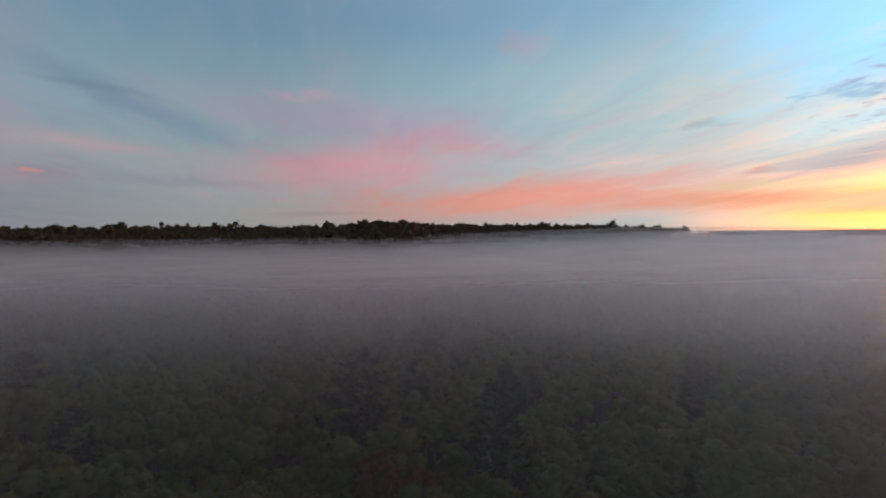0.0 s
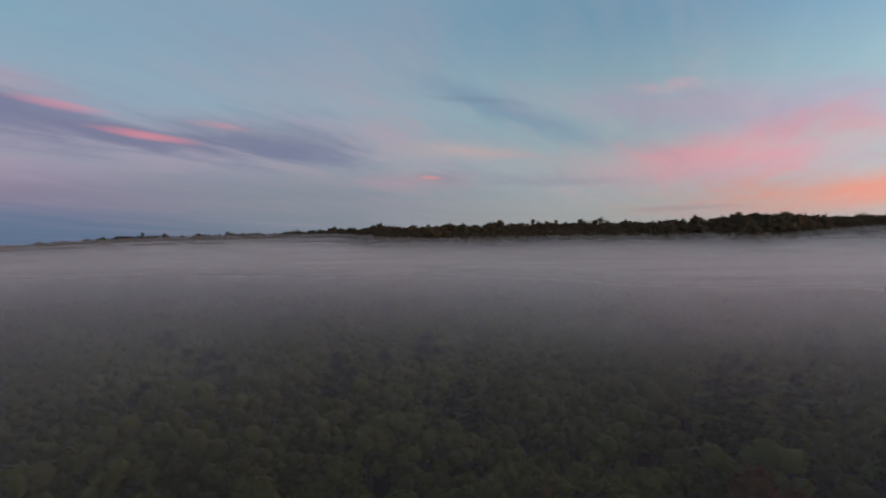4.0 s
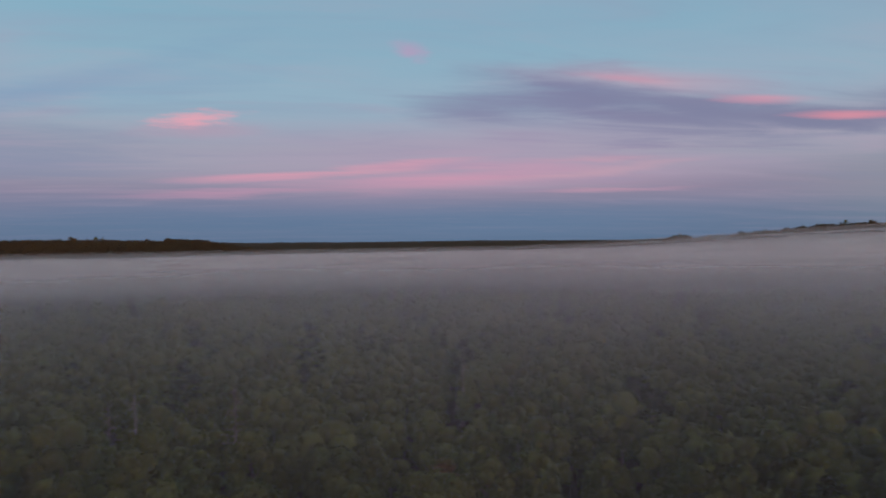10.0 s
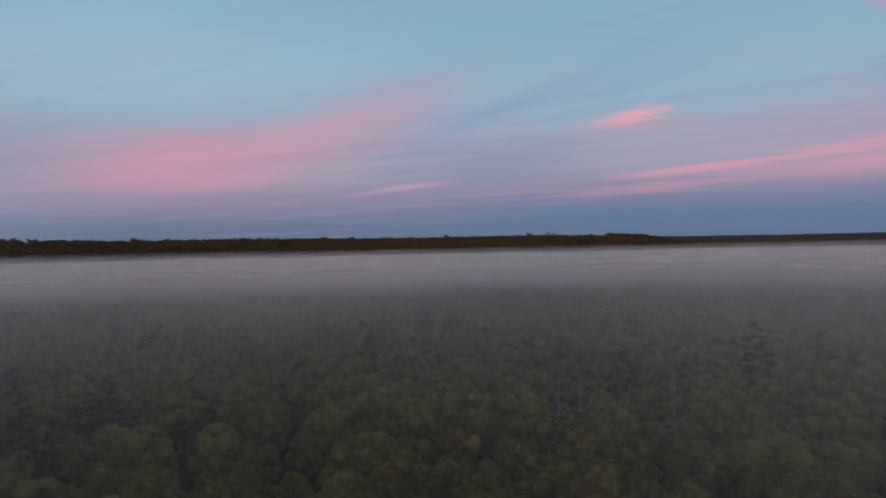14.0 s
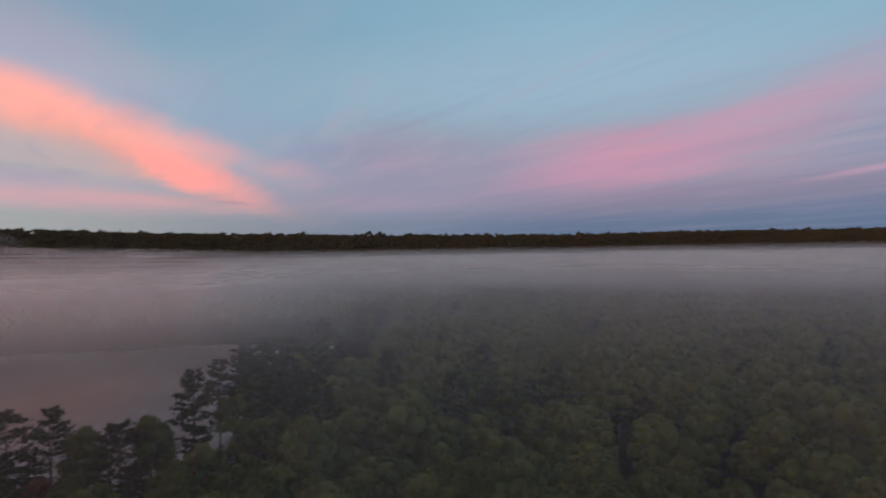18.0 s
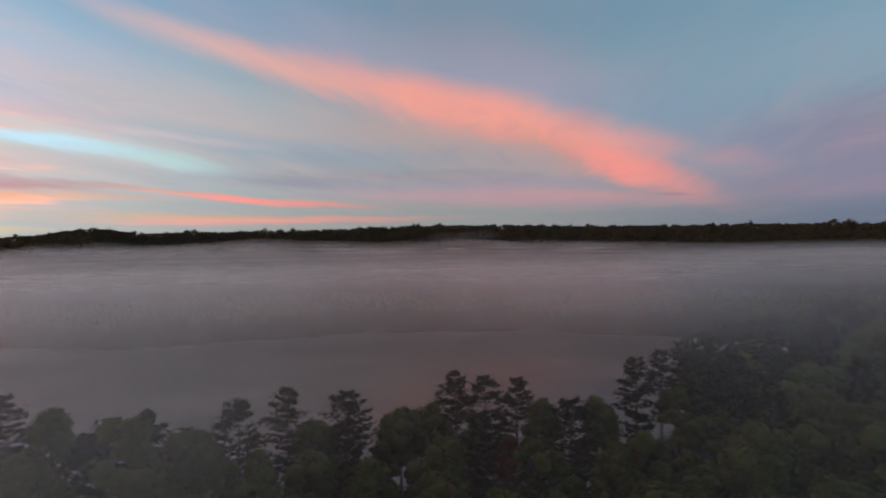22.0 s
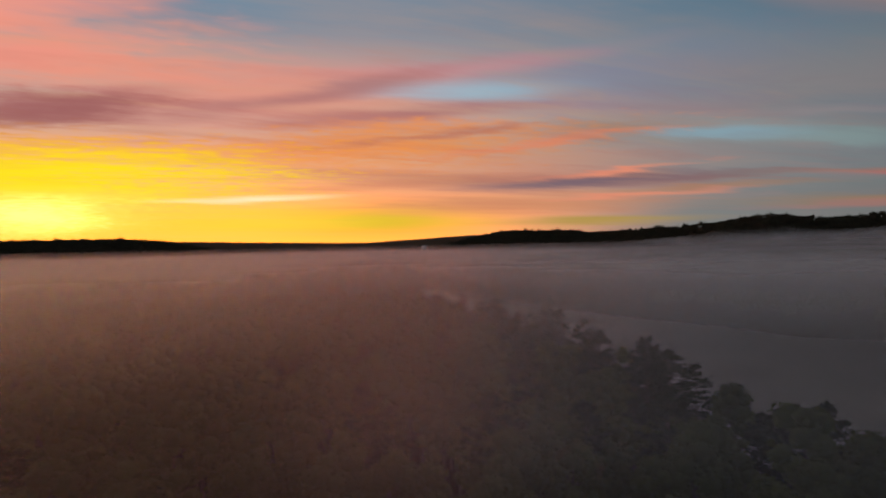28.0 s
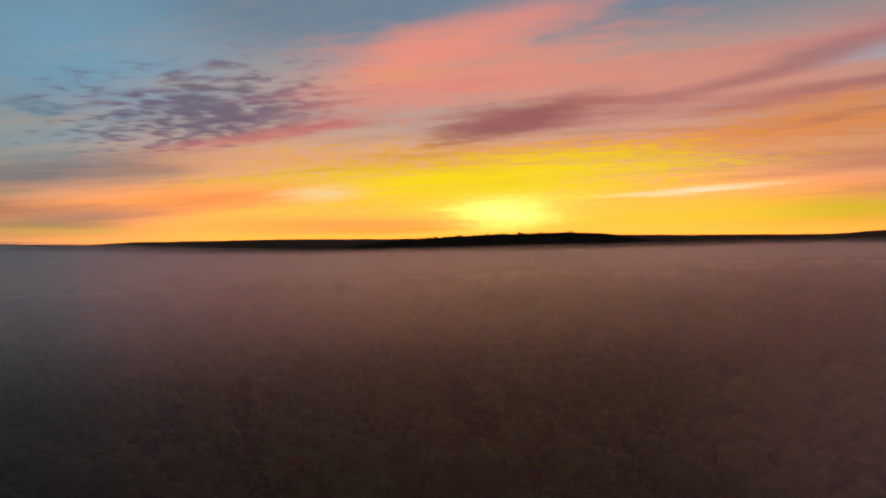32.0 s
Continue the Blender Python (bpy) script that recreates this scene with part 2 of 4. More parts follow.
# south
cloud(196.3, 16.1, 16.9, 3.11, 12, lin(168, 166, 190, 1.00), 0.5)
cloud(168.5, 7.6, 14.7, 3.71, 4, lin(188, 150, 170, 1.00), 0.6)
cloud(168.5, 4.6, 12.9, 1.30, 0, lin(196, 150, 166, 1.00), 0.5)
cloud(200.5, 9.4, 16.8, 3.80, 12, lin(222, 176, 166, 1.00), 0.6, 0, 0.8)
cloud(202.5, 6.7, 9.7, 0.63, 3, lin(140, 160, 170, 0.99), 0.55)
cloud(192.0, 5.1, 15.0, 0.96, 6, lin(218, 166, 160, 1.00), 0.65)
cloud(195.1, 10.1, 20.7, 2.37, 19, lin(248, 166, 146, 1.00), 0.88, 0, 0.8)
cloud(185.4, 7.1, 9.0, 1.83, 23, lin(248, 160, 148, 1.00), 0.85, 0, 0.7)
cloud(181.8, 4.5, 1.9, 0.19, 2, lin(150, 130, 150, 1.00), 0.6)
# south by east
cloud(201.3, 14.4, 27.4, 4.06, 12, lin(172, 166, 190, 1.15), 0.45)
cloud(217.3, 10.2, 22.3, 4.49, 10, lin(216, 186, 180, 0.94), 0.5, 0, 0.8)
cloud(166.6, 6.5, 18.2, 5.82, 0, lin(130, 140, 164, 1.15), 0.7)
cloud(215.1, 15.4, 20.4, 1.63, 13, lin(242, 182, 166, 0.97), 0.7, 0, 0.8)
cloud(217.3, 9.1, 16.4, 1.81, 8, lin(150, 170, 180, 0.94), 0.65)
cloud(225.1, 8.0, 5.8, 1.21, 10, lin(192, 216, 216, 0.82), 0.85)
cloud(215.3, 6.3, 12.7, 0.80, 4, lin(150, 150, 165, 0.97), 0.65)
cloud(201.4, 6.2, 17.5, 0.86, 3, lin(166, 150, 165, 1.14), 0.5)
cloud(196.5, 4.6, 19.8, 1.30, 2, lin(208, 156, 166, 1.15), 0.65)
cloud(220.2, 4.6, 14.4, 0.46, 3, lin(242, 166, 142, 0.89), 0.85, 0, 0.7)
cloud(221.4, 3.0, 14.1, 0.46, 1, lin(226, 180, 140, 0.87), 0.75, 0, 0.7)
# south-east
cloud(179.8, 10.2, 11.9, 7.18, 0, lin(116, 144, 168, 1.37), 0.5, 0, 0.3)
cloud(238.3, 14.5, 20.7, 3.66, 8, lin(206, 180, 180, 0.81), 0.6)
cloud(242.2, 16.5, 12.1, 1.62, 8, lin(170, 195, 210, 0.78), 0.55)
cloud(212.9, 9.0, 21.6, 1.99, 5, lin(146, 160, 175, 1.20), 0.65)
cloud(229.0, 8.4, 10.8, 1.29, 9, lin(186, 216, 218, 0.92), 0.85)
cloud(238.4, 8.2, 8.7, 0.51, 3, lin(176, 196, 196, 0.81), 0.6)
cloud(243.7, 9.6, 7.6, 1.44, 3, lin(222, 176, 150, 0.77), 0.75, 0, 1.1, 0.8)
cloud(198.1, 5.7, 18.5, 1.05, 1, lin(146, 146, 160, 1.37), 0.65)
cloud(198.0, 11.6, 24.8, 2.45, 13, lin(238, 156, 142, 1.37), 0.8, 0, 0.8)
cloud(185.6, 6.8, 7.6, 1.55, 15, lin(242, 146, 136, 1.37), 0.85, 0, 0.7)
cloud(243.0, 5.8, 6.7, 0.33, 1, lin(246, 186, 140, 0.77), 0.8)
cloud(236.4, 4.4, 13.2, 0.35, 1, lin(242, 182, 140, 0.83), 0.8)
cloud(218.0, 4.4, 10.7, 0.45, 2, lin(242, 150, 146, 1.10), 0.88)
cloud(215.5, 2.8, 17.8, 0.39, 0, lin(228, 152, 146, 1.15), 0.75)
cloud(234.3, 5.2, 10.7, 0.42, 1, lin(170, 140, 145, 0.85), 0.6)
cloud(244.2, 2.0, 11.5, 0.61, 0, lin(252, 212, 110, 0.76), 0.9, 0, 0.7)
# east by south
cloud(248.8, 12.4, 24.8, 1.85, 6, lin(206, 172, 170, 0.97), 0.6)
cloud(262.6, 13.9, 12.2, 0.99, 8, lin(180, 208, 214, 0.92), 0.7)
cloud(259.4, 9.0, 18.2, 2.12, 4, lin(242, 176, 122, 0.92), 0.8, 0, 1.1, 0.8)
cloud(255.4, 6.1, 19.6, 0.78, 3, lin(218, 152, 122, 0.94), 0.75)
cloud(244.3, 5.5, 17.0, 0.77, 4, lin(180, 136, 132, 1.01), 0.65)
cloud(253.3, 3.8, 16.8, 0.87, 1, lin(216, 170, 130, 0.95), 0.65)
cloud(224.4, 9.8, 11.3, 0.70, 4, lin(190, 170, 170, 1.30), 0.4)
cloud(262.8, 2.4, 13.0, 1.84, 0, lin(255, 226, 50, 0.92), 0.92, 0, 0.8)
# east, towards the sun
cloud(270.7, 12.9, 31.5, 5.52, -2, lin(228, 142, 116, 1.56), 0.5)
cloud(251.2, 6.4, 25.4, 3.88, -1, lin(208, 136, 112, 1.65), 0.5)
cloud(244.2, 14.5, 22.9, 3.77, -1, lin(120, 132, 156, 1.74), 0.65)
cloud(-70.5, 15.4, 23.8, 4.76, -3, lin(236, 152, 126, 1.56), 0.85, 0, 1.4, 0.8)
cloud(289.5, 15.4, 23.8, 4.76, -3, lin(236, 152, 126, 1.56), 0.85, 0, 1.4, 0.8)
cloud(255.7, 15.6, 20.9, 1.19, -3, lin(198, 136, 140, 1.62), 0.65)
cloud(299.0, 15.4, 6.3, 1.15, -4, lin(252, 162, 100, 1.56), 0.75, 0, 1.2, 0.8)
cloud(257.7, 13.7, 14.4, 1.22, -1, lin(150, 182, 198, 1.60), 0.85)
cloud(234.5, 8.8, 8.1, 1.08, 2, lin(130, 165, 180, 1.93), 0.7)
cloud(263.2, 11.5, 15.9, 0.98, -3, lin(166, 110, 110, 1.58), 0.85, 0, 1.1)
cloud(265.8, 8.5, 24.8, 2.42, -2, lin(238, 146, 80, 1.57), 0.85, 0, 1, 1.2)
cloud(-68.2, 5.9, 24.1, 4.05, 0, lin(255, 226, 15, 1.56), 0.96, 0, 0.9, 1.1)
cloud(291.8, 5.9, 24.1, 4.05, 0, lin(255, 226, 15, 1.56), 0.96, 0, 0.9, 1.1)
cloud(290.5, 10.7, 9.5, 1.68, -4, lin(150, 100, 106, 1.56), 0.88, 0, 1.2, 0.8)
cloud(284.3, 12.6, 5.7, 0.93, -8, lin(172, 116, 116, 1.56), 0.7)
cloud(248.8, 8.6, 13.9, 0.55, -5, lin(218, 130, 100, 1.68), 0.75, 0, 1, 1)
cloud(257.8, 9.6, 12.8, 0.44, -4, lin(176, 112, 100, 1.60), 0.65, 0, 1, 1)
cloud(251.2, 3.5, 18.7, 1.26, 0, lin(212, 136, 100, 1.65), 0.6)
cloud(246.6, 5.4, 16.3, 0.88, 0, lin(108, 95, 110, 1.70), 0.85)
cloud(242.3, 6.1, 9.5, 0.29, -1, lin(232, 140, 110, 1.77), 0.85)
cloud(240.3, 4.1, 10.2, 0.29, 0, lin(228, 140, 110, 1.80), 0.85)
cloud(260.9, 5.7, 14.6, 0.58, -1, lin(200, 128, 100, 1.59), 0.6)
cloud(275.9, 2.4, 22.2, 1.22, 0, lin(255, 214, 60, 1.56), 0.92, 0, 0.8)
cloud(273.9, 4.5, 7.9, 0.45, -2, lin(255, 240, 190, 1.56), 0.95)
cloud(289.7, 8.1, 21.8, 1.98, -1, lin(240, 150, 40, 1.56), 0.55, 0, 1.1, 3.4)
cloud(297.0, 1.8, 11.2, 0.40, 0, lin(252, 176, 50, 1.56), 0.7, 0, 0.8, 1)
cloud(289.4, 3.3, 9.1, 2.69, 0, lin(255, 250, 110, 1.56), 0.7, 0, 1.5, 1.8)
cloud(289.8, 2.9, 5.3, 1.61, 0, lin(255, 250, 120, 2.64), 0.9, 0, 1.3, 1.6)
# north-east
cloud(276.9, 13.3, 23.0, 4.58, -8, lin(222, 136, 120, 1.68), 0.45)
cloud(-36.1, 15.6, 15.9, 7.69, 6, lin(110, 156, 182, 1.75), 0.92)
cloud(323.9, 15.6, 15.9, 7.69, 6, lin(110, 156, 182, 1.75), 0.92)
cloud(-31.9, 8.6, 8.9, 3.59, 0, lin(130, 160, 168, 1.79), 0.6)
cloud(328.1, 8.6, 8.9, 3.59, 0, lin(130, 160, 168, 1.79), 0.6)
cloud(-36.0, 6.5, 11.5, 1.58, -4, lin(122, 116, 120, 1.75), 0.75)
cloud(324.0, 6.5, 11.5, 1.58, -4, lin(122, 116, 120, 1.75), 0.75)
cloud(-48.8, 11.1, 9.8, 2.03, -8, lin(122, 102, 116, 1.69), 0.8, 0, 1, 2)
cloud(311.2, 11.1, 9.8, 2.03, -8, lin(122, 102, 116, 1.69), 0.8, 0, 1, 2)
cloud(-45.2, 12.3, 11.1, 3.41, -10, lin(108, 98, 118, 1.70), 0.92, 0, 0.9, 3.2)
cloud(314.8, 12.3, 11.1, 3.41, -10, lin(108, 98, 118, 1.70), 0.92, 0, 0.9, 3.2)
cloud(-32.3, 11.1, 2.7, 0.83, -3, lin(100, 130, 150, 1.79), 0.75, 0, 0.9, 2.6)
cloud(327.7, 11.1, 2.7, 0.83, -3, lin(100, 130, 150, 1.79), 0.75, 0, 0.9, 2.6)
cloud(293.9, 17.6, 19.9, 2.92, -15, lin(238, 146, 126, 1.68), 0.85, 0, 1.1)
cloud(293.9, 14.3, 19.9, 2.05, -13, lin(228, 142, 126, 1.68), 0.8, 0, 1.1, 0.6)
cloud(-51.1, 10.0, 11.7, 0.89, -10, lin(204, 112, 110, 1.69), 0.75)
cloud(308.9, 10.0, 11.7, 0.89, -10, lin(204, 112, 110, 1.69), 0.75)
cloud(270.4, 13.1, 19.4, 1.13, -11, lin(162, 110, 110, 1.69), 0.75)
cloud(288.0, 11.0, 10.4, 1.60, -10, lin(150, 92, 92, 1.68), 0.88, 0, 1.1, 0.6)
cloud(-68.4, 6.5, 23.7, 2.16, -3, lin(255, 222, 25, 1.68), 0.9, 0, 0.9, 1.4)
cloud(291.6, 6.5, 23.7, 2.16, -3, lin(255, 222, 25, 1.68), 0.9, 0, 0.9, 1.4)
cloud(-45.5, 4.7, 15.4, 1.50, -6, lin(248, 152, 80, 1.70), 0.88, 0, 1.1, 0.6)
cloud(314.5, 4.7, 15.4, 1.50, -6, lin(248, 152, 80, 1.70), 0.88, 0, 1.1, 0.6)
cloud(-35.9, 3.0, 9.1, 1.08, -3, lin(166, 126, 110, 1.76), 0.75)
cloud(324.1, 3.0, 9.1, 1.08, -3, lin(166, 126, 110, 1.76), 0.75)
cloud(-35.9, 1.9, 9.7, 0.40, 0, lin(228, 172, 90, 1.76), 0.8)
cloud(324.1, 1.9, 9.7, 0.40, 0, lin(228, 172, 90, 1.76), 0.8)
cloud(-56.8, 2.2, 16.8, 0.94, 0, lin(246, 160, 80, 1.68), 0.75)
cloud(303.2, 2.2, 16.8, 0.94, 0, lin(246, 160, 80, 1.68), 0.75)
cloud(306.1, 5.2, 5.4, 1.07, -4, lin(250, 222, 160, 1.69), 0.75)
veil(0.24, 0.46, 0.75, wisp, (250, 190, 130), (205, 178, 176), (180, 164, 184))
veil(0.26, 0.54, 0.26, wisp, (190, 128, 112), (146, 152, 168), (134, 142, 172))
out = W.add("ShaderNodeOutputWorld")
back = W.add("ShaderNodeBackground")
glow = W.step(facing, 0.0, 1.0, 1.0, 2.0)                 # the whole side of the sky round the sun is brighter
bright = W.vec("SCALE", sky)
W.put(bright.node.inputs["Scale"], glow)
W.put(back.inputs[0], bright)
back.inputs[1].default_value = 1.0
W.put(out.inputs[0], back.outputs[0])

sun = new("sun", bpy.data.lights.new("sun", "SUN"))
sun.data.energy, sun.data.angle, sun.data.color = 0.8, radians(70), (1.0, 0.18, 0.07)
sun_dir = Vector((-math.sin(radians(SUN_YAW)), math.cos(radians(SUN_YAW)), math.tan(radians(12))))
sun.matrix_world = look((0, 0, 0), -sun_dir)
sun.location = (0, 0, 300)

# ---------------------------------------------------------------- materials


def material(name):
    m = bpy.data.materials.new(name)
    m.use_nodes = True
    return m, Nodes(m.node_tree)


def finish(n, shader):
    o = n.add("ShaderNodeOutputMaterial")
    n.put(o.inputs[0], shader)


def leafy(name, a, b, c, rough=0.8, through_light=0.25):
    """Foliage: three tints by tree, clump and leaf."""
    m, n = material(name)
    where = n.add("ShaderNodeNewGeometry")
    tree_rnd = n.add("ShaderNodeObjectInfo").outputs["Random"]
    patch = n.noise(where.outputs["Position"], 0.11, 2).outputs[0]
    key = n.math("ADD", n.math("MULTIPLY", tree_rnd, 0.5), n.math("MULTIPLY", patch, 0.75))
    tint = n.mix(n.step(key, 0.3, 0.6), (*a, 1), (*b, 1))
    tint = n.mix(n.step(key, 0.90, 1.0), tint, (*c, 1))
    leaf = n.math("MULTIPLY_ADD", where.outputs["Random Per Island"], 0.3, 0.85)
    tint = n.vec("SCALE", tint)
    n.put(tint.node.inputs["Scale"], leaf)
    p = n.add("ShaderNodeBsdfPrincipled")
    n.put(p.inputs["Base Color"], tint)
    p.inputs["Roughness"].default_value = rough
    p.inputs["Specular IOR Level"].default_value = 0.2
    t = n.add("ShaderNodeBsdfTranslucent")
    n.put(t.inputs[0], tint)
    mx = n.add("ShaderNodeMixShader")
    mx.inputs[0].default_value = through_light
    n.put(mx.inputs[1], p.outputs[0]), n.put(mx.inputs[2], t.outputs[0])
    finish(n, mx.outputs[0])
    return m


def woody(name, a, b, scale=3.0):
    m, n = material(name)
    where = n.add("ShaderNodeNewGeometry").outputs["Position"]
    f = n.noise(n.mapped(where, scale=(1, 1, 0.2)), scale, 5, 0.6)
    p = n.add("ShaderNodeBsdfPrincipled")
    n.put(p.inputs["Base Color"], n.mix(n.step(f.outputs[0], 0.35, 0.65), (*a, 1), (*b, 1)))
    p.inputs["Roughness"].default_value = 0.9
    bump = n.add("ShaderNodeBump")
    bump.inputs["Strength"].default_value = 0.6
    n.put(bump.inputs["Height"], f.outputs[0])
    n.put(p.inputs["Normal"], bump.outputs[0])
    finish(n, p.outputs[0])
    return m


LEAF = leafy("broad_leaves", (0.054, 0.078, 0.022), (0.084, 0.108, 0.028), (0.11, 0.062, 0.022))
NEEDLE = leafy("pine_needles", (0.022, 0.034, 0.015), (0.034, 0.046, 0.018), (0.040, 0.040, 0.018), through_light=0.15)
# hill leaves lightened and greyed: distance haze put into their colour
FAR_LEAF = leafy("hill_canopy", (0.042, 0.046, 0.030), (0.062, 0.058, 0.036), (0.075, 0.055, 0.034))
BARK = woody("bark", (0.05, 0.04, 0.032), (0.11, 0.09, 0.075))
BARE = woody("bleached_wood", (0.09, 0.08, 0.07), (0.16, 0.15, 0.135))

GROUND, n = material("forest_floor")
where = n.add("ShaderNodeNewGeometry").outputs["Position"]
f1, f2 = n.noise(where, 0.02, 6, 0.6), n.noise(where, 0.9, 5, 0.6)
p = n.add("ShaderNodeBsdfPrincipled")
n.put(p.inputs["Base Color"], n.mix(f2.outputs[0], n.mix(n.step(f1.outputs[0], 0.4, 0.6), (0.036, 0.038, 0.026, 1), (0.052, 0.046, 0.032, 1)), (0.030, 0.026, 0.015, 1)))
p.inputs["Roughness"].default_value = 0.95
p.inputs["Specular IOR Level"].default_value = 0.1
finish(n, p.outputs[0])

WATER, n = material("lake_water")
where = n.add("ShaderNodeNewGeometry").outputs["Position"]
f1 = n.noise(n.mapped(where, scale=(1, 2.2, 1)), 0.35, 4, 0.55)
p = n.add("ShaderNodeBsdfPrincipled")
p.inputs["Base Color"].default_value = (0.010, 0.014, 0.014, 1)
p.inputs["Roughness"].default_value = 0.05
p.inputs["IOR"].default_value = 1.33
bump = n.add("ShaderNodeBump")
bump.inputs["Strength"].default_value = 0.02
n.put(bump.inputs["Height"], f1.outputs[0])
n.put(p.inputs["Normal"], bump.outputs[0])
finish(n, p.outputs[0])

FOG, n = material("ground_fog")
where = n.add("ShaderNodeNewGeometry").outputs["Position"]
dens = n.add("ShaderNodeAttribute", attribute_name="fog_cover").outputs["Fac"]
swirl = n.noise(n.mapped(where, scale=(1, 1, 2.5)), 0.016, 4, 0.55, 0.5).outputs[0]
alpha = n.math("POWER", dens, n.math("MULTIPLY_ADD", swirl, -0.8, 1.4), clamp=True)
d, t, g, mx, my, full, clr = (n.add("ShaderNode" + k) for k in
                              ("BsdfDiffuse", "BsdfTranslucent", "BsdfAnisotropic", "MixShader", "MixShader", "MixShader", "BsdfTransparent"))
for one in (d, t, g):
    one.inputs[0].default_value = (0.93, 0.875, 0.865, 1)
g.distribution = "MULTI_GGX"
g.inputs["Roughness"].default_value = 0.38            # mist sends light mostly onwards
mx.inputs[0].default_value, my.inputs[0].default_value = 0.5, 0.72
n.put(mx.inputs[1], d.outputs[0]), n.put(mx.inputs[2], t.outputs[0])
n.put(my.inputs[1], mx.outputs[0]), n.put(my.inputs[2], g.outputs[0])
n.put(full.inputs[0], alpha), n.put(full.inputs[1], clr.outputs[0]), n.put(full.inputs[2], my.outputs[0])
finish(n, full.outputs[0])

# ---------------------------------------------------------------- land and lake
# lake outline: near shore, east end, far shore, west side (metres)
LAKE = [(-55, -335), (-35, -285), (-14, -225), (0, -178), (10, -150), (12, -128), (20, -116), (32, -122), (45, -121), (54, -108), (68, -102), (78, -88), (92, -83),
        (140, -86), (210, -87), (310, -93), (450, -104), (620, -118), (760, -128), (690, -152), (541, -178), (446, -194), (371, -212), (313, -236), (270, -243),
        (245, -270), (182, -334), (105, -362), (62, -357), (16, -358), (-28, -346)]


def shore_distance(x, y):
    """Metres to the shore; negative in the lake."""
    best = np.full(np.shape(x), 1e9)
    inside = np.zeros(np.shape(x), bool)
    for (ax, ay), (bx, by) in zip(LAKE, LAKE[1:] + LAKE[:1]):
        ex, ey = bx - ax, by - ay
        u = np.clip(((x - ax) * ex + (y - ay) * ey) / (ex * ex + ey * ey), 0, 1)
        best = np.minimum(best, np.hypot(x - ax - u * ex, y - ay - u * ey))
        cross = (ay > y) != (by > y)
        inside ^= cross & (x < ax + (y - ay) * ex / (ey if ey else 1e-9))
    return np.where(inside, -best, best)


def smooth(v, lo, hi):
    u = np.clip((v - lo) / (hi - lo), 0, 1)
    return u * u * (3 - 2 * u)


def waves(x, y, size, seed, octaves=4):
    """Smooth uneven field from -1 to 1."""
    rng = np.random.RandomState(seed)
    total, amp = 0, 1.0
    for o in range(octaves):
        for _ in range(3):
            a, ph = rng.uniform(0, 2 * math.pi, 2)
            total = total + amp * np.sin((x * math.cos(a) + y * math.sin(a)) * 2 * math.pi / size + ph) / 3
        size, amp = size / 2.1, amp * 0.55
    return total


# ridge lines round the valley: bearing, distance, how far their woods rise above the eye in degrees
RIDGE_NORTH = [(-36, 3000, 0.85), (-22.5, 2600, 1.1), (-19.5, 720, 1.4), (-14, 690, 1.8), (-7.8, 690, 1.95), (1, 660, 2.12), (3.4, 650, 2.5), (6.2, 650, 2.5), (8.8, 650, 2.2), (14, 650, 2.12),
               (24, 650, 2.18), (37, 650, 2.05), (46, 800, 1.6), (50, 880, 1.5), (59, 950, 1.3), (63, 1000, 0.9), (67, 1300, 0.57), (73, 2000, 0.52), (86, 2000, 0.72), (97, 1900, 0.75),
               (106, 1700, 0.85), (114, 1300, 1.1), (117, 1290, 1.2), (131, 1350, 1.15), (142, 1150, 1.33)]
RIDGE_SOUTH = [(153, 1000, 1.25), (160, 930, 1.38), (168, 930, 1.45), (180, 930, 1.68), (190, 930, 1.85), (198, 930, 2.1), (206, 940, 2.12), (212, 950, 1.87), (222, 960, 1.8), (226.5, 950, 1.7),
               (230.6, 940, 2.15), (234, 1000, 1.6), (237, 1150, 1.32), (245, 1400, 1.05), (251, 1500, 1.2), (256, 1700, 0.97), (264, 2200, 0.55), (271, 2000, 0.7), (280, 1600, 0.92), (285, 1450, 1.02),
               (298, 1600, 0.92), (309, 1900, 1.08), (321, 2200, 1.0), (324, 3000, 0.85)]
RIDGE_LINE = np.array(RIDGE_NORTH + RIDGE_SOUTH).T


def land(x, y):
    """Height of the ground."""
    r, b = np.hypot(x, y), np.degrees(np.arctan2(-x, y))
    z = 1.0 + 1.6 * smooth(shore_distance(x, y), 0, 60) + 1.2 * (1 + waves(x, y, 180, 3))
    z = z + 6 * smooth(r, 450, 800)
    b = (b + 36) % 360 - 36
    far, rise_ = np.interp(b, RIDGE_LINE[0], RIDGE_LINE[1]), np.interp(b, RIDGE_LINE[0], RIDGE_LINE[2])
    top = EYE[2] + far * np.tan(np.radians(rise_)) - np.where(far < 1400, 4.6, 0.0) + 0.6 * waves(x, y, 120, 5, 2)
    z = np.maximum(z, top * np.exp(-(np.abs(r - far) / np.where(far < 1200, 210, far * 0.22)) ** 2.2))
    return np.where(shore_distance(x, y) < 0, -2.5 * smooth(-shore_distance(x, y), 0, 6) + 0.3, z)


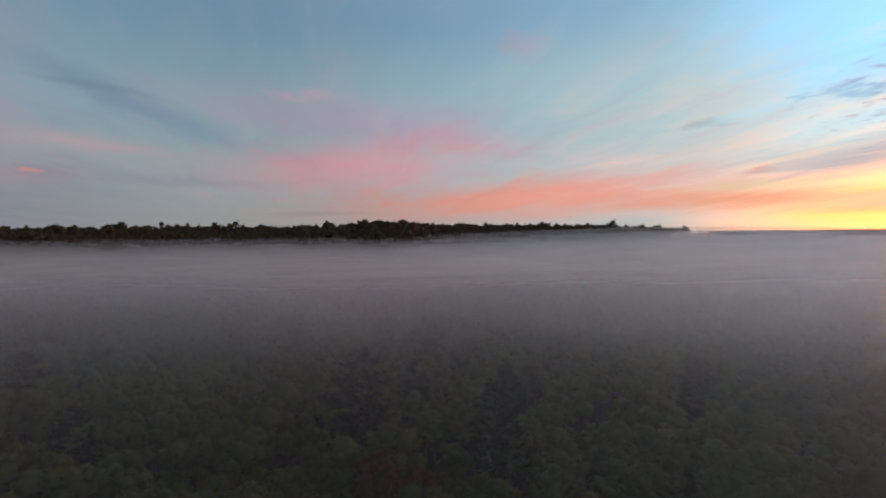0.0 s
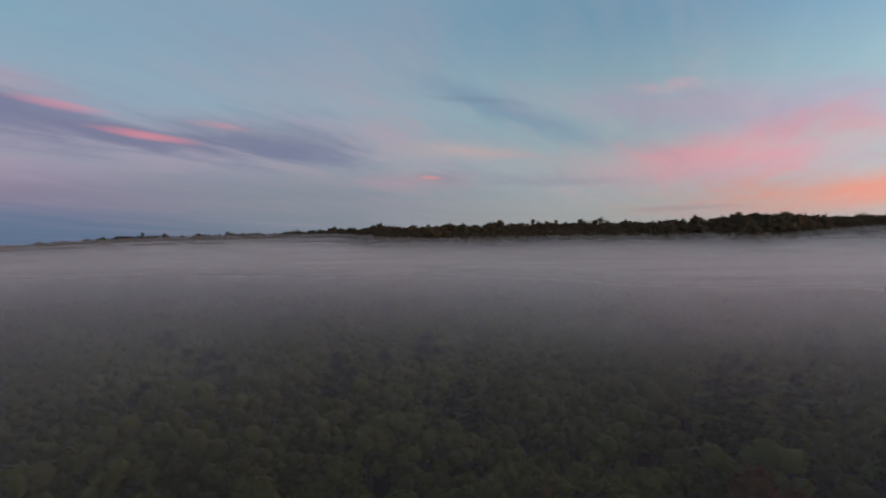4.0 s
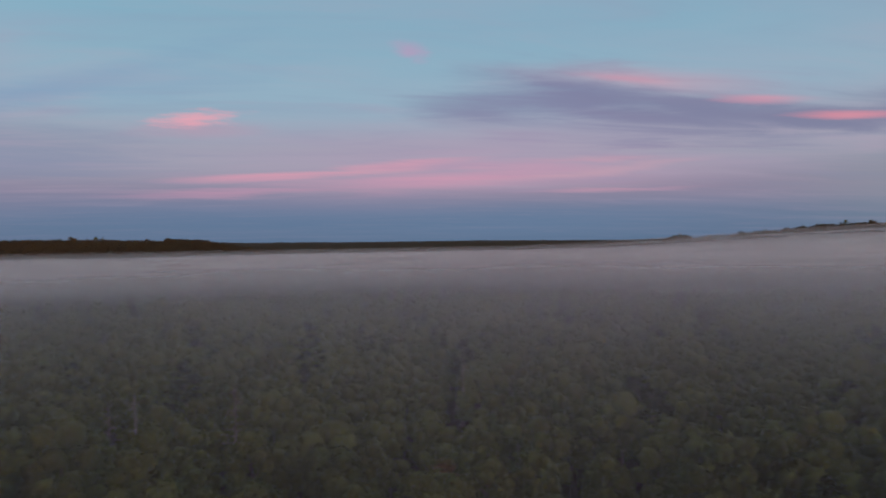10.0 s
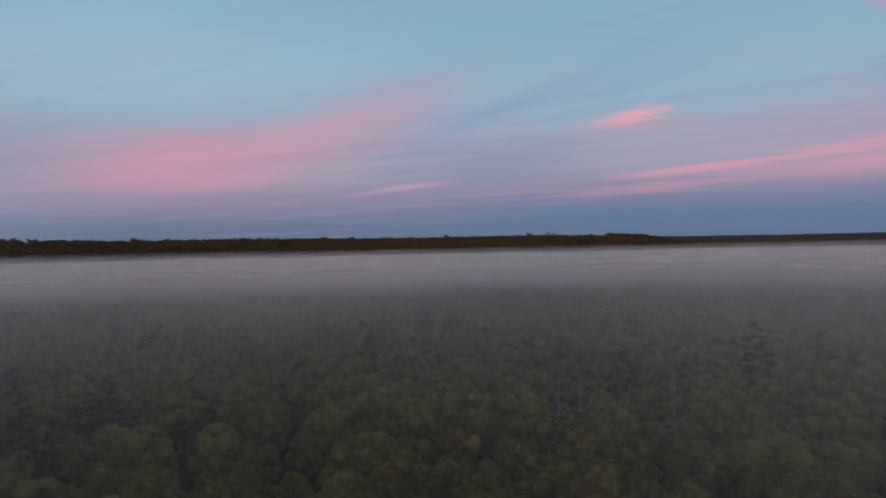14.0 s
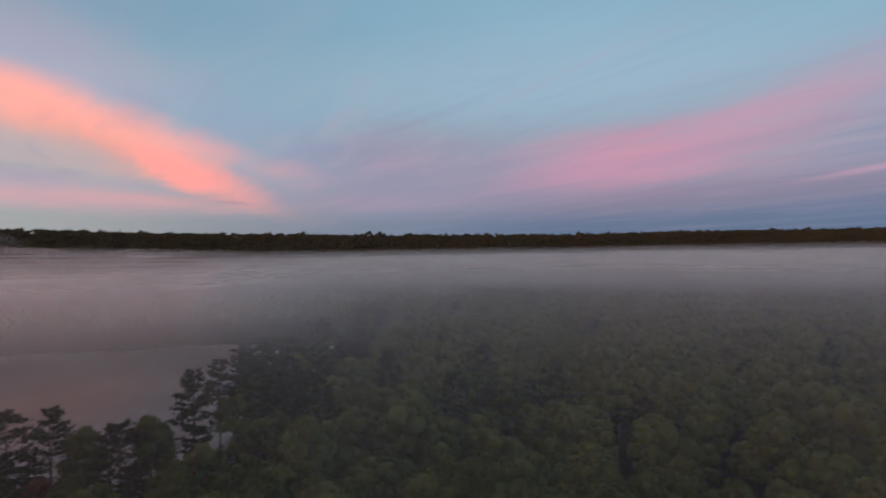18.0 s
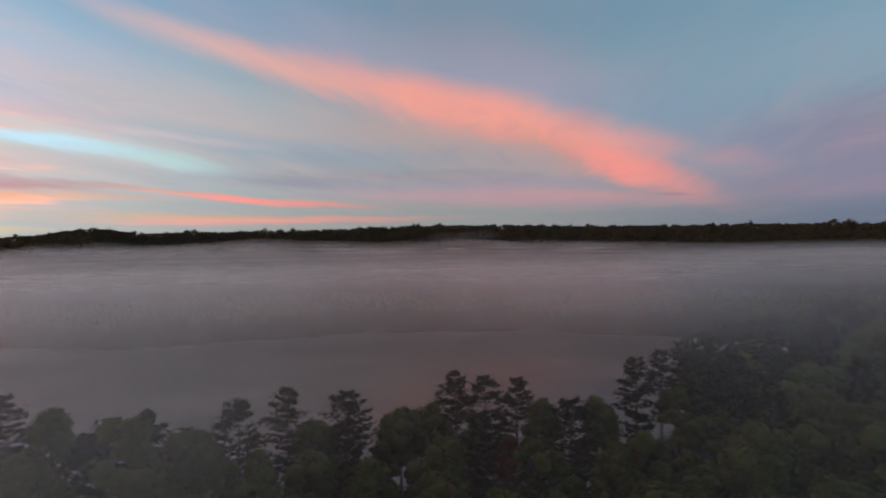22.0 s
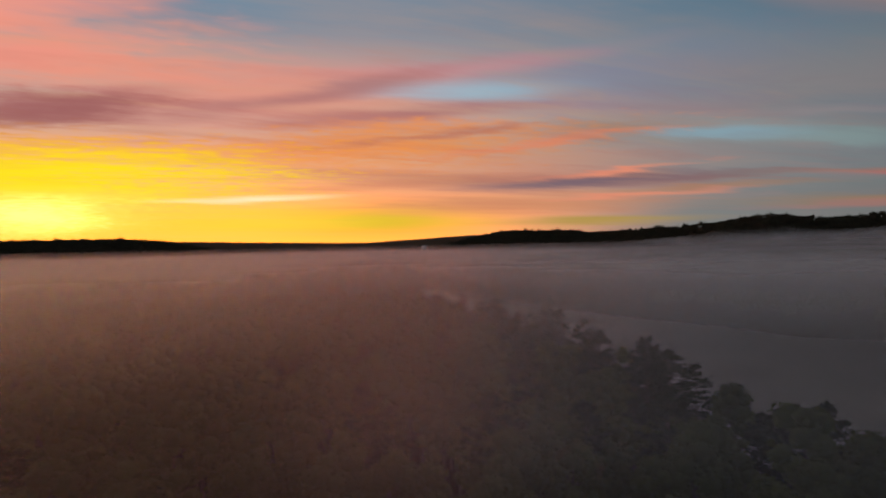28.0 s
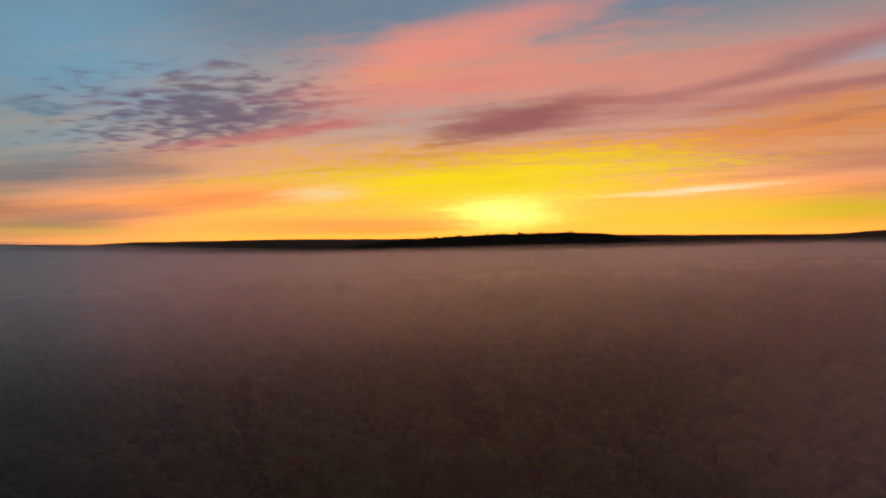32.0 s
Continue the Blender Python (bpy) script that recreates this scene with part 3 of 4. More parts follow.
def mesh_object(name, verts, faces, mat, parent=None, smooth_shade=False):
    me = bpy.data.meshes.new(name)
    verts, faces = np.asarray(verts, np.float32), np.asarray(faces, np.int32)
    me.vertices.add(len(verts)), me.loops.add(faces.size), me.polygons.add(len(faces))
    me.vertices.foreach_set("co", verts.ravel())
    me.loops.foreach_set("vertex_index", faces.ravel())
    me.polygons.foreach_set("loop_start", np.arange(len(faces), dtype=np.int32) * faces.shape[1])
    if smooth_shade:
        me.polygons.foreach_set("use_smooth", np.ones(len(faces), bool))
    me.update(calc_edges=True)
    me.materials.append(mat)
    ob = new(name, me)
    ob.parent = parent
    return ob


def polar_grid(radii, turns):
    a = np.arange(turns) * 2 * math.pi / turns
    x, y = np.outer(radii, np.cos(a)), np.outer(radii, np.sin(a))
    i, j = np.meshgrid(np.arange(len(radii) - 1), np.arange(turns), indexing="ij")
    k = (j + 1) % turns
    quads = np.stack([i * turns + j, (i + 1) * turns + j, (i + 1) * turns + k, i * turns + k], -1).reshape(-1, 4)
    return x, y, quads


radii = np.concatenate([[0.0], 12 * 1.04 ** np.arange(0, 154)])
gx, gy, quads = polar_grid(radii[radii < 4950], 480)
gx = gx + 0.3
ground = mesh_object("ground", np.stack([gx, gy, land(gx, gy)], -1).reshape(-1, 3), quads, GROUND, smooth_shade=True)
tagged(ground, "dark wooded ground rolling away to low hills", "ground", kind="structure")

wx, wy = np.meshgrid(np.linspace(-80, 820, 13), np.linspace(-390, -76, 7))
cells = [(j * 13 + i, j * 13 + i + 1, (j + 1) * 13 + i + 1, (j + 1) * 13 + i) for j in range(6) for i in range(12)]
water = mesh_object("water", np.stack([wx, wy, 0 * wx], -1).reshape(-1, 3), cells, WATER)
tagged(water, "still lake mirroring the pink dawn sky", "lake", kind="structure")

# ---------------------------------------------------------------- trees
rng = np.random.RandomState(11)


def unit(v):
    return v / np.maximum(np.linalg.norm(v, axis=-1, keepdims=True), 1e-9)


def leaves_at(centres, out, size, r, flat_by=0.6):
    """One bent leaf clump (a quad) at each centre, facing roughly along out."""
    k = len(centres)
    nrm = unit(out + flat_by * r.normal(size=(k, 3)))
    a = unit(np.cross(nrm, r.normal(size=(k, 3))))
    b = np.cross(nrm, a)
    s = size * r.uniform(0.6, 1.35, (k, 1))
    q = np.stack([centres + a * s, centres + b * s * 0.7 + nrm * s * 0.25, centres - a * s * 0.9, centres - b * s * 0.75 + nrm * s * 0.2], 1)
    return q.reshape(-1, 3), np.arange(4 * k).reshape(k, 4)


def tube(points, radii_, sides=6):
    points = np.asarray(points, float)
    verts, faces = [], []
    for p, rad in zip(points, radii_):
        a = np.arange(sides) * 2 * math.pi / sides
        verts.append(np.stack([p[0] + rad * np.cos(a), p[1] + rad * np.sin(a), np.full(sides, p[2])], -1))
    for i in range(len(points) - 1):
        for j in range(sides):
            k = (j + 1) % sides
            faces.append((i * sides + j, i * sides + k, (i + 1) * sides + k, (i + 1) * sides + j))
    return np.concatenate(verts), np.array(faces)


def limb(a, b, ra, rb, sides=4):
    a, b = np.asarray(a, float), np.asarray(b, float)
    w = unit(b - a)
    u = unit(np.cross(w, (0.3, 0.2, 1.0)))
    v = np.cross(w, u)
    t = np.arange(sides) * 2 * math.pi / sides
    ring = np.outer(np.cos(t), u) + np.outer(np.sin(t), v)
    f = [(j, (j + 1) % sides, sides + (j + 1) % sides, sides + j) for j in range(sides)]
    return np.concatenate([a + ra * ring, b + rb * ring]), np.array(f)


def merged(pieces):
    vs, fs, base = [], [], 0
    for v, f in pieces:
        vs.append(v), fs.append(f + base)
        base += len(v)
    return np.concatenate(vs), np.concatenate(fs)


def hull(levels, sides=5):
    """A small lumpy dome: rings at the given heights, capped."""
    v = [(math.cos(j * 2 * math.pi / sides + i * 0.6) * math.sqrt(1 - e * e), math.sin(j * 2 * math.pi / sides + i * 0.6) * math.sqrt(1 - e * e), e)
         for i, e in enumerate(levels) for j in range(sides)]
    f = [(i * sides + j, i * sides + (j + 1) % sides, (i + 1) * sides + (j + 1) % sides, (i + 1) * sides + j) for i in range(len(levels) - 1) for j in range(sides)]
    top = (len(levels) - 1) * sides
    return np.array(v), np.array(f + [(top, top + 1, top + 2, top + 3), (top, top + 3, top + 4, top)])


DOMES = {1: hull((-0.3, 0.75)), 2: hull((-0.5, 0.25, 0.85))}


def broadleaf(seed, lobes=20, per=64, size=0.31, tall=22.0, wide=5.2, core=2):
    """Wood and leaf meshes of a broadleaf tree: limbs to lobes of many leaf clumps round a dense heart."""
    r = np.random.RandomState(seed)
    wood = [tube([(0, 0, -0.6), (0.1, 0, 0.3 * tall), (0.2, 0.1, 0.62 * tall), (0.1, 0.2, 0.88 * tall)], [0.36, 0.27, 0.17, 0.04])]
    quads_ = []
    for i in range(lobes):
        h = (i + 0.5) / lobes                                   # from the skirt of the crown to its top
        a = i * 2.4 + r.uniform(-0.5, 0.5)
        up = -0.35 + 1.35 * h
        reach = wide * 0.68 * math.sqrt(max(0.0, 1 - up * up * 0.97)) * r.uniform(0.8, 1.12)
        z = tall * 0.66 + up * tall * 0.24 + r.uniform(-0.6, 0.6)
        c = np.array([math.cos(a) * reach, math.sin(a) * reach, z])
        rad = np.array([1.0, 1.0, 0.85]) * r.uniform(0.34, 0.50) * wide * math.sqrt(20 / lobes) ** 0.6
        d_ = unit(r.normal(size=(per, 3)) + (0, 0, 0.5))
        pts = c + d_ * rad * r.uniform(0.80, 1.08, (per, 1))
        quads_.append(leaves_at(pts, d_, size, r, 0.5))
        hv, hf = DOMES[core]
        quads_.append((c + hv * rad * 0.88 * r.uniform(0.85, 1.1, (len(hv), 1)), hf))
        wood.append(limb((0.1, 0.05, z - rad[2] - reach * 0.35), c, 0.10, 0.03))
    return merged(wood), merged(quads_)


def pine(seed, whorls=18, per=34, size=0.36, tall=25.0, wide=4.6, bare=0.34):
    """White pine: whorls of near-level boughs with flat sprays of needles, an open top."""
    r = np.random.RandomState(seed)
    wood = [tube([(0, 0, -0.6), (0, 0.1, 0.4 * tall), (0.15, 0.1, 0.75 * tall), (0.1, 0.15, tall)], [0.36, 0.27, 0.16, 0.03])]
    quads_ = []
    for i in range(whorls):
        h = i / (whorls - 1)
        z = tall * (bare + (0.98 - bare) * h)
        shape = (0.55 + 1.1 * h) if h < 0.4 else 0.92 * (1 - ((h - 0.4) / 0.64) ** 2) ** 0.75 + 0.07
        for b in range(4 + (i % 2)):
            a = r.uniform(0, 2 * math.pi)
            reach = wide * shape * r.uniform(0.55, 1.15)
            up = r.uniform(0.05, 0.32) + 0.25 * h
            tip = np.array([math.cos(a) * reach, math.sin(a) * reach, z + up * reach])
            root = np.array([0.05, 0.05, z])
            wood.append(limb(root, tip, 0.07, 0.02, 3))
            u = r.uniform(0.35, 1.05, (per, 1)) ** 0.8
            side = np.array([-math.sin(a), math.cos(a), 0.0])
            pts = root + (tip - root) * u + side * r.normal(size=(per, 1)) * 0.28 * reach * (1.15 - 0.5 * u) + r.normal(size=(per, 3)) * (0.12, 0.12, 0.16)
            quads_.append(leaves_at(pts, np.array([0.15 * math.cos(a), 0.15 * math.sin(a), 1.0]), size, r, 0.45))
    return merged(wood), merged(quads_)


def snag(seed, tall=23.0):
    """A dead conifer: a bare pole with short level branches."""
    r = np.random.RandomState(seed)
    boughs = []
    for i in range(46):
        z = tall * (0.35 + 0.62 * i / 46)
        a, reach = r.uniform(0, 2 * math.pi), r.uniform(1.2, 3.8) * (1.15 - i / 60)
        boughs.append(limb((0, 0, z), (math.cos(a) * reach, math.sin(a) * reach, z + r.uniform(-0.35, 0.3)), 0.085, 0.03, 4))
    return tube([(0, 0, -0.6), (0.05, 0, 0.5 * tall), (0.15, 0.1, tall)], [0.26, 0.18, 0.04], 7), merged(boughs)


def tree_thing(name, wood, crown, crown_name, wood_mat, crown_mat, label, category, group):
    root = tagged(new(name), label, category, group)
    root.empty_display_size = 1.0
    mesh_object("trunk", *wood, wood_mat, root, True)
    mesh_object(crown_name, *crown, crown_mat, root)
    return root


# the row of single trees that stands along the near shore: bearing, distance, height
SHORE_PINES = [(210.5, 111, 24.0), (215.6, 113, 24.6), (219.6, 110, 23.6), (226.7, 109, 23.8), (230.0, 106, 22.8), (236.0, 133, 24.2), (239.4, 155, 24.2), (200.9, 120, 24.8),
               (198.2, 119, 24.2), (195.4, 117, 24.4), (190.8, 106, 23.2), (185.2, 136, 25.2), (181.2, 170, 25.0), (183.2, 152, 24.4), (243.8, 178, 24.4), (179.6, 178, 24.0)]
SHORE_OAKS = [(205.7, 105, 23.6), (233.3, 119, 23.8), (223.4, 102, 22.6), (193.2, 112, 22.6), (203.3, 112, 21.6), (213.2, 108, 21.5), (188.4, 112, 22.4)]
# where trees stand: an uneven grid over the land round the clearing
STEP = 7.4
ix, iy = np.meshgrid(np.arange(-64, 65), np.arange(-64, 65))
tx = (ix + 0.5 * (iy % 2)).ravel() * STEP + rng.uniform(-2.6, 2.6, ix.size)
ty = iy.ravel() * STEP + rng.uniform(-2.6, 2.6, ix.size)
tr, shore = np.hypot(tx, ty), shore_distance(tx, ty)
clear_ = np.ones(tx.shape, bool)
for yaw, dist, room in ((6.0, 82, 4), (2.5, 86, 4), (154.4, 79, 3.5), (196.5, 104, 3.5), (213.4, 96, 3.5), (-3.8, 94, 5), (106.8, 104, 5.5), (114.5, 108, 5.5), (116.3, 116, 5), (169.2, 87, 4.5), (171.9, 92, 4.5), (87.1, 126, 5), (192.2, 120, 7.5), (188.2, 122, 9)):
    clear_ &= np.hypot(tx + math.sin(radians(yaw)) * dist, ty - math.cos(radians(yaw)) * dist) > room
for yaw, dist, tall in SHORE_PINES + SHORE_OAKS:
    clear_ &= np.hypot(tx + math.sin(radians(yaw)) * dist, ty - math.cos(radians(yaw)) * dist) > 5.0
keep = clear_ & (shore > 3.5) & (tr > 3) & (tr < 450) & ((tr < 215) | (rng.uniform(size=tr.shape) < 0.75))
tx, ty, tr, shore = tx[keep], ty[keep], tr[keep], shore[keep]
tz = land(tx, ty)
spin = rng.uniform(0, 2 * math.pi, len(tx))
scale = rng.uniform(0.78, 1.10, len(tx)) * (0.92 + 0.10 * waves(tx, ty, 70, 9))
scale = np.where(tr > 240, np.minimum(scale, 0.92), scale) * np.where(tr > 330, 0.84, 1.0)
scale = np.where((tr < 128) & (shore < 26), scale * 0.80, scale)
bearing_of = np.degrees(np.arctan2(-tx, ty)) % 360
chance = rng.uniform(size=len(tx))
is_pine = chance < np.where((shore < 24) & (tr > 128), 0.70, np.where(shore < 24, 0.25, 0.05))

near = (tr > 48) & (tr < 118) & ((bearing_of < 322) | (bearing_of > 325))
for wants, limit, makers, nm, crown_name, mats, label, cat, grp in (
    (~is_pine, 290, [broadleaf(s, tall=h, wide=w) for s, h, w in ((1, 21, 4.2), (2, 23, 3.8), (3, 19, 4.6), (4, 22, 3.6), (5, 20, 4.1))], "broadleaf_tree", "crown",
     (BARK, LEAF), "dense olive-green broadleaf tree in the misty forest", "tree", "broadleaf trees of the forest"),
    (is_pine, 90, [pine(s, tall=h, wide=w) for s, h, w in ((21, 25, 5.0), (22, 26, 4.4), (23, 23, 5.4), (24, 24, 4.0))], "pine_tree", "crown",
     (BARK, NEEDLE), "dark white pine with level boughs near the lake shore", "tree", "pines by the lake"),
):
    picked = np.where(wants & ((tr < 170) if nm == "pine_tree" else near))[0]
    picked = picked[np.argsort(tr[picked])][:limit]
    wants_far = wants.copy()
    wants_far[picked] = False
    protos = []
    for q, i in enumerate(picked):
        s = scale[i]
        m = Matrix.LocRotScale((tx[i], ty[i], tz[i]), Euler((0, 0, spin[i])), (s, s, s))
        if q < len(makers):
            ob = tree_thing(nm, *makers[q], crown_name, *mats, label, cat, grp)
            ob.matrix_basis = m
            protos.append(ob)
        else:
            src = protos[q % len(protos)]
            ob = copy_thing(src, Matrix.Identity(4))
            ob.matrix_basis = m
    for q, (yaw, dist, tall) in enumerate(SHORE_PINES if nm == "pine_tree" else SHORE_OAKS):
        x, y = -math.sin(radians(yaw)) * dist, math.cos(radians(yaw)) * dist
        z = float(land(np.array([x]), np.array([y]))[0])
        z = max(z, 0.4)
        s = (tall - z) / (25, 26, 23, 24)[q % 4] if nm == "pine_tree" else (tall - z) / (21, 22, 18.5, 21.5, 19.5)[q % 5]
        ob = copy_thing(protos[q % len(protos)], Matrix.Identity(4))
        ob.matrix_basis = Matrix.LocRotScale((x, y, z), Euler((0, 0, q * 2.1)), (s * 1.05, s * 1.05, s))
    if nm == "broadleaf_tree":
        far_broad = np.where(wants_far)[0]
    else:
        far_pine = np.where(wants_far)[0]


def scatter(name, prototypes, where_, mat, label, category="forest"):
    """Many trees as one sheet of forest, turned and scaled one by one."""
    vs, fs, base = [], [], 0
    for k, (v, f) in enumerate(prototypes):
        sel = where_[k::len(prototypes)]
        if not len(sel):
            continue
        c, s, g = np.cos(spin[sel])[:, None], np.sin(spin[sel])[:, None], scale[sel][:, None]
        x = (v[None, :, 0] * c - v[None, :, 1] * s) * g + tx[sel][:, None]
        y = (v[None, :, 0] * s + v[None, :, 1] * c) * g + ty[sel][:, None]
        z = v[None, :, 2] * g + tz[sel][:, None]
        vs.append(np.stack([x, y, z], -1).reshape(-1, 3))
        fs.append((f[None] + (np.arange(len(sel)) * len(v))[:, None, None]).reshape(-1, 4) + base)
        base += len(sel) * len(v)
    ob = mesh_object(name, np.concatenate(vs), np.concatenate(fs), mat, smooth_shade=True)
    return tagged(ob, label, category, kind="stuff")


mid_broad = [broadleaf(s, 11, 9, 0.6, h, w) for s, h, w in ((31, 21, 4.3), (32, 23, 3.9), (33, 19, 4.6), (34, 22, 4.0))]
low_broad = [broadleaf(s, 6, 2, 0.8, h, w, 2) for s, h, w in ((35, 21, 4.3), (36, 23, 4.0), (37, 19, 4.6))]
mid_pine = [pine(s, 12, 8, 0.62, h, w) for s, h, w in ((41, 25, 4.6), (42, 27, 4.2), (43, 23, 5.2))]
scatter("forest_canopy", [c for w, c in mid_broad], far_broad[tr[far_broad] < 215], LEAF, "misty olive-green canopy of mixed broadleaf forest")
scatter("forest_canopy", [c for w, c in low_broad], far_broad[tr[far_broad] >= 215], LEAF, "fog-veiled canopy of the farther broadleaf forest")
scatter("forest_pines", [c for w, c in mid_pine], far_pine[tr[far_pine] < 330], NEEDLE, "dark pines standing among the misty forest")
scatter("forest_trunks", [tube([(0, 0, -0.6), (0.1, 0, 8), (0.1, 0.1, 17)], [0.34, 0.25, 0.06], 4)], np.concatenate([far_broad[tr[far_broad] < 330], far_pine[tr[far_pine] < 330]]), BARK, "dim trunks under the forest canopy")

# wooded hills
hx, hy = np.meshgrid(np.arange(-1700, 1700, 10.5), np.arange(-1700, 1700, 10.5))
hx = (hx + rng.uniform(-4.5, 4.5, hx.shape)).ravel()
hy = (hy + rng.uniform(-4.5, 4.5, hy.shape)).ravel()
hr = np.hypot(hx, hy)
keep = (hr > 470) & (hr < 1500)
hx, hy, hr = hx[keep], hy[keep], hr[keep]
hz = land(hx, hy)
out_x, out_y = hx * (1 + 45 / hr), hy * (1 + 45 / hr)
crest = land(out_x, out_y) > hz - 3                      # slopes that face the clearing, and the crests
keep = (hz > 49) & crest
tx, ty, tz = hx[keep], hy[keep], hz[keep] - 5.6
spin = rng.uniform(0, 2 * math.pi, len(tx))
scale = rng.uniform(0.85, 1.1, len(tx)) * np.where(rng.uniform(size=len(tx)) < 0.04, 1.3, 1.0)
crowns = [broadleaf(s, 4, 3, 0.9, 10.0, 4.6, 1)[1] for s in (51, 52, 53, 55, 56)]
scatter("hill_forest", crowns, np.arange(len(tx)), FAR_LEAF, "dark silhouetted woods along the distant hills")

# ---------------------------------------------------------------- single things in the landscape


def part(name, bm, mat, parent, label=""):
    me = bpy.data.meshes.new(name)
    bm.to_mesh(me), bm.free()
    me.materials.append(mat)
    ob = new(name, me)
    ob.parent = parent
    return tagged(ob, label)


def box(sx, sy, sz, at=(0, 0, 0), bevel=0.0):
    bm = bmesh.new()
    bmesh.ops.create_cube(bm, size=1, matrix=Matrix.Translation(at) @ Matrix.Diagonal((sx, sy, sz, 1)))
    if bevel:
        bmesh.ops.bevel(bm, geom=bm.edges[:], offset=bevel, segments=2, affect="EDGES")
    return bm


def polar(yaw, dist):
    return -math.sin(radians(yaw)) * dist, math.cos(radians(yaw)) * dist


def painted(name, colour, rough=0.6, metal=0.0):
    m, n = material(name)
    where = n.add("ShaderNodeNewGeometry").outputs["Position"]
    f = n.noise(where, 1.7, 5, 0.6)
    p = n.add("ShaderNodeBsdfPrincipled")
    n.put(p.inputs["Base Color"], n.mix(n.step(f.outputs[0], 0.35, 0.7), (*colour, 1), (*[c * 0.78 for c in colour], 1)))
    p.inputs["Roughness"].default_value, p.inputs["Metallic"].default_value = rough, metal
    finish(n, p.outputs[0])
    return m


SHINGLE, SIDING, GLASS, STEEL = painted("grey_shingles", (0.24, 0.25, 0.26), 0.8), painted("weathered_siding", (0.20, 0.16, 0.12), 0.8), painted("window_glass", (0.03, 0.035, 0.04), 0.08), painted("tank_paint", (0.55, 0.60, 0.66), 0.5)

# dead trees that stand pale among the green
for q, (yaw, dist, tall, turn) in enumerate([(106.8, 106, 23, 10), (114.5, 110, 22, 80), (116.3, 118, 20, 200), (169.2, 88, 17, 140), (171.9, 93, 16, 20), (87.1, 128, 21, 300), (-3.8, 96, 17, 40)]):
    x, y = polar(yaw, dist)
    pole, boughs = snag(60 + q, tall)
    ob = tree_thing("dead_tree", pole, boughs, "branches", BARE, BARE, "bare bleached dead conifer standing among green trees", "tree", "dead trees of the forest")
    ob.matrix_basis = pose(x, y, float(land(np.array([x]), np.array([y]))[0]), 0, 0, turn)

# a few maples that have turned early
RUST = leafy("rust_leaves", (0.085, 0.042, 0.018), (0.11, 0.05, 0.02), (0.12, 0.055, 0.02))
for q, (yaw, dist, size) in enumerate([(6.0, 82, 1.0), (2.5, 86, 0.85), (154.4, 79, 0.72), (196.5, 104, 0.8), (213.4, 96, 0.7)]):
    x, y = polar(yaw, dist)
    ob = tree_thing("maple_tree", *broadleaf(80 + q, tall=20, wide=4.0), "crown", BARK, RUST, "maple with rust-red autumn leaves among green trees", "tree", "red maples of the forest")
    ob.matrix_basis = Matrix.LocRotScale((x, y, float(land(np.array([x]), np.array([y]))[0])), Euler((0, 0, q)), (size, size, size))

# small cabin among the shore trees
x, y = polar(192.2, 123)
z = float(land(np.array([x]), np.array([y]))[0])
cabin = tagged(new("cabin"), "small brown cabin with a pale grey shingle roof by the lake", "cabin")
cabin.matrix_basis = pose(x, y, z - 0.1, 0, 0, 24)
for side in (-1, 1):
    part("wall", box(0.14, 3.72, 2.6, (side * 2.43, 0, 1.3)), SIDING, cabin)
    bm = bmesh.new()
    for yy in (0.07, -0.07):
        vs = [bm.verts.new((px, side * 1.93 + yy, pz)) for px, pz in ((-2.5, 0), (2.5, 0), (2.5, 2.6), (0, 2.6), (-2.5, 2.6))]
        bm.faces.new(vs if yy < 0 else vs[::-1])
    ring = [(bm.verts[:5][i], bm.verts[:5][(i + 1) % 5], bm.verts[5:][(i + 1) % 5], bm.verts[5:][i]) for i in range(5)]
    for four in ring:
        bm.faces.new(four)
    part("wall", bm, SIDING, cabin)
    bm = box(5.6, 2.5, 0.12)
    bmesh.ops.transform(bm, matrix=Matrix.Translation((0, side * 1.08, 3.12)) @ Matrix.Rotation(-side * radians(28), 4, "X"), verts=bm.verts)
    slope = part("roof", bm, SHINGLE, cabin, "pale grey shingle roof")
    for row in range(6):
        bm = box(5.64, 0.40, 0.03, (0, 0, 0))
        bmesh.ops.transform(bm, matrix=Matrix.Translation((0, side * 1.08, 3.12)) @ Matrix.Rotation(-side * radians(28), 4, "X") @ Matrix.Translation((0, (row - 2.5) * 0.405, 0.078)), verts=bm.verts)
        part("shingle_row", bm, SHINGLE, slope)
    w = part("window", box(0.10, 1.0, 0.9, (side * 2.53, 0, 1.5), 0.01), SIDING, cabin)
    part("pane", box(0.03, 0.84, 0.74, (side * 2.585, 0, 1.5)), GLASS, w, "dark glass pane")
d_ = part("door", box(0.9, 0.06, 2.0, (0.6, 2.04, 1.0), 0.01), SHINGLE, cabin, "grey plank door")
part("handle", box(0.04, 0.06, 0.12, (0.28, 2.10, 1.0), 0.008), STEEL, d_, "steel handle")
part("chimney", box(0.5, 0.5, 1.5, (-1.3, 0.3, 3.9), 0.02), SHINGLE, cabin, "small grey chimney")

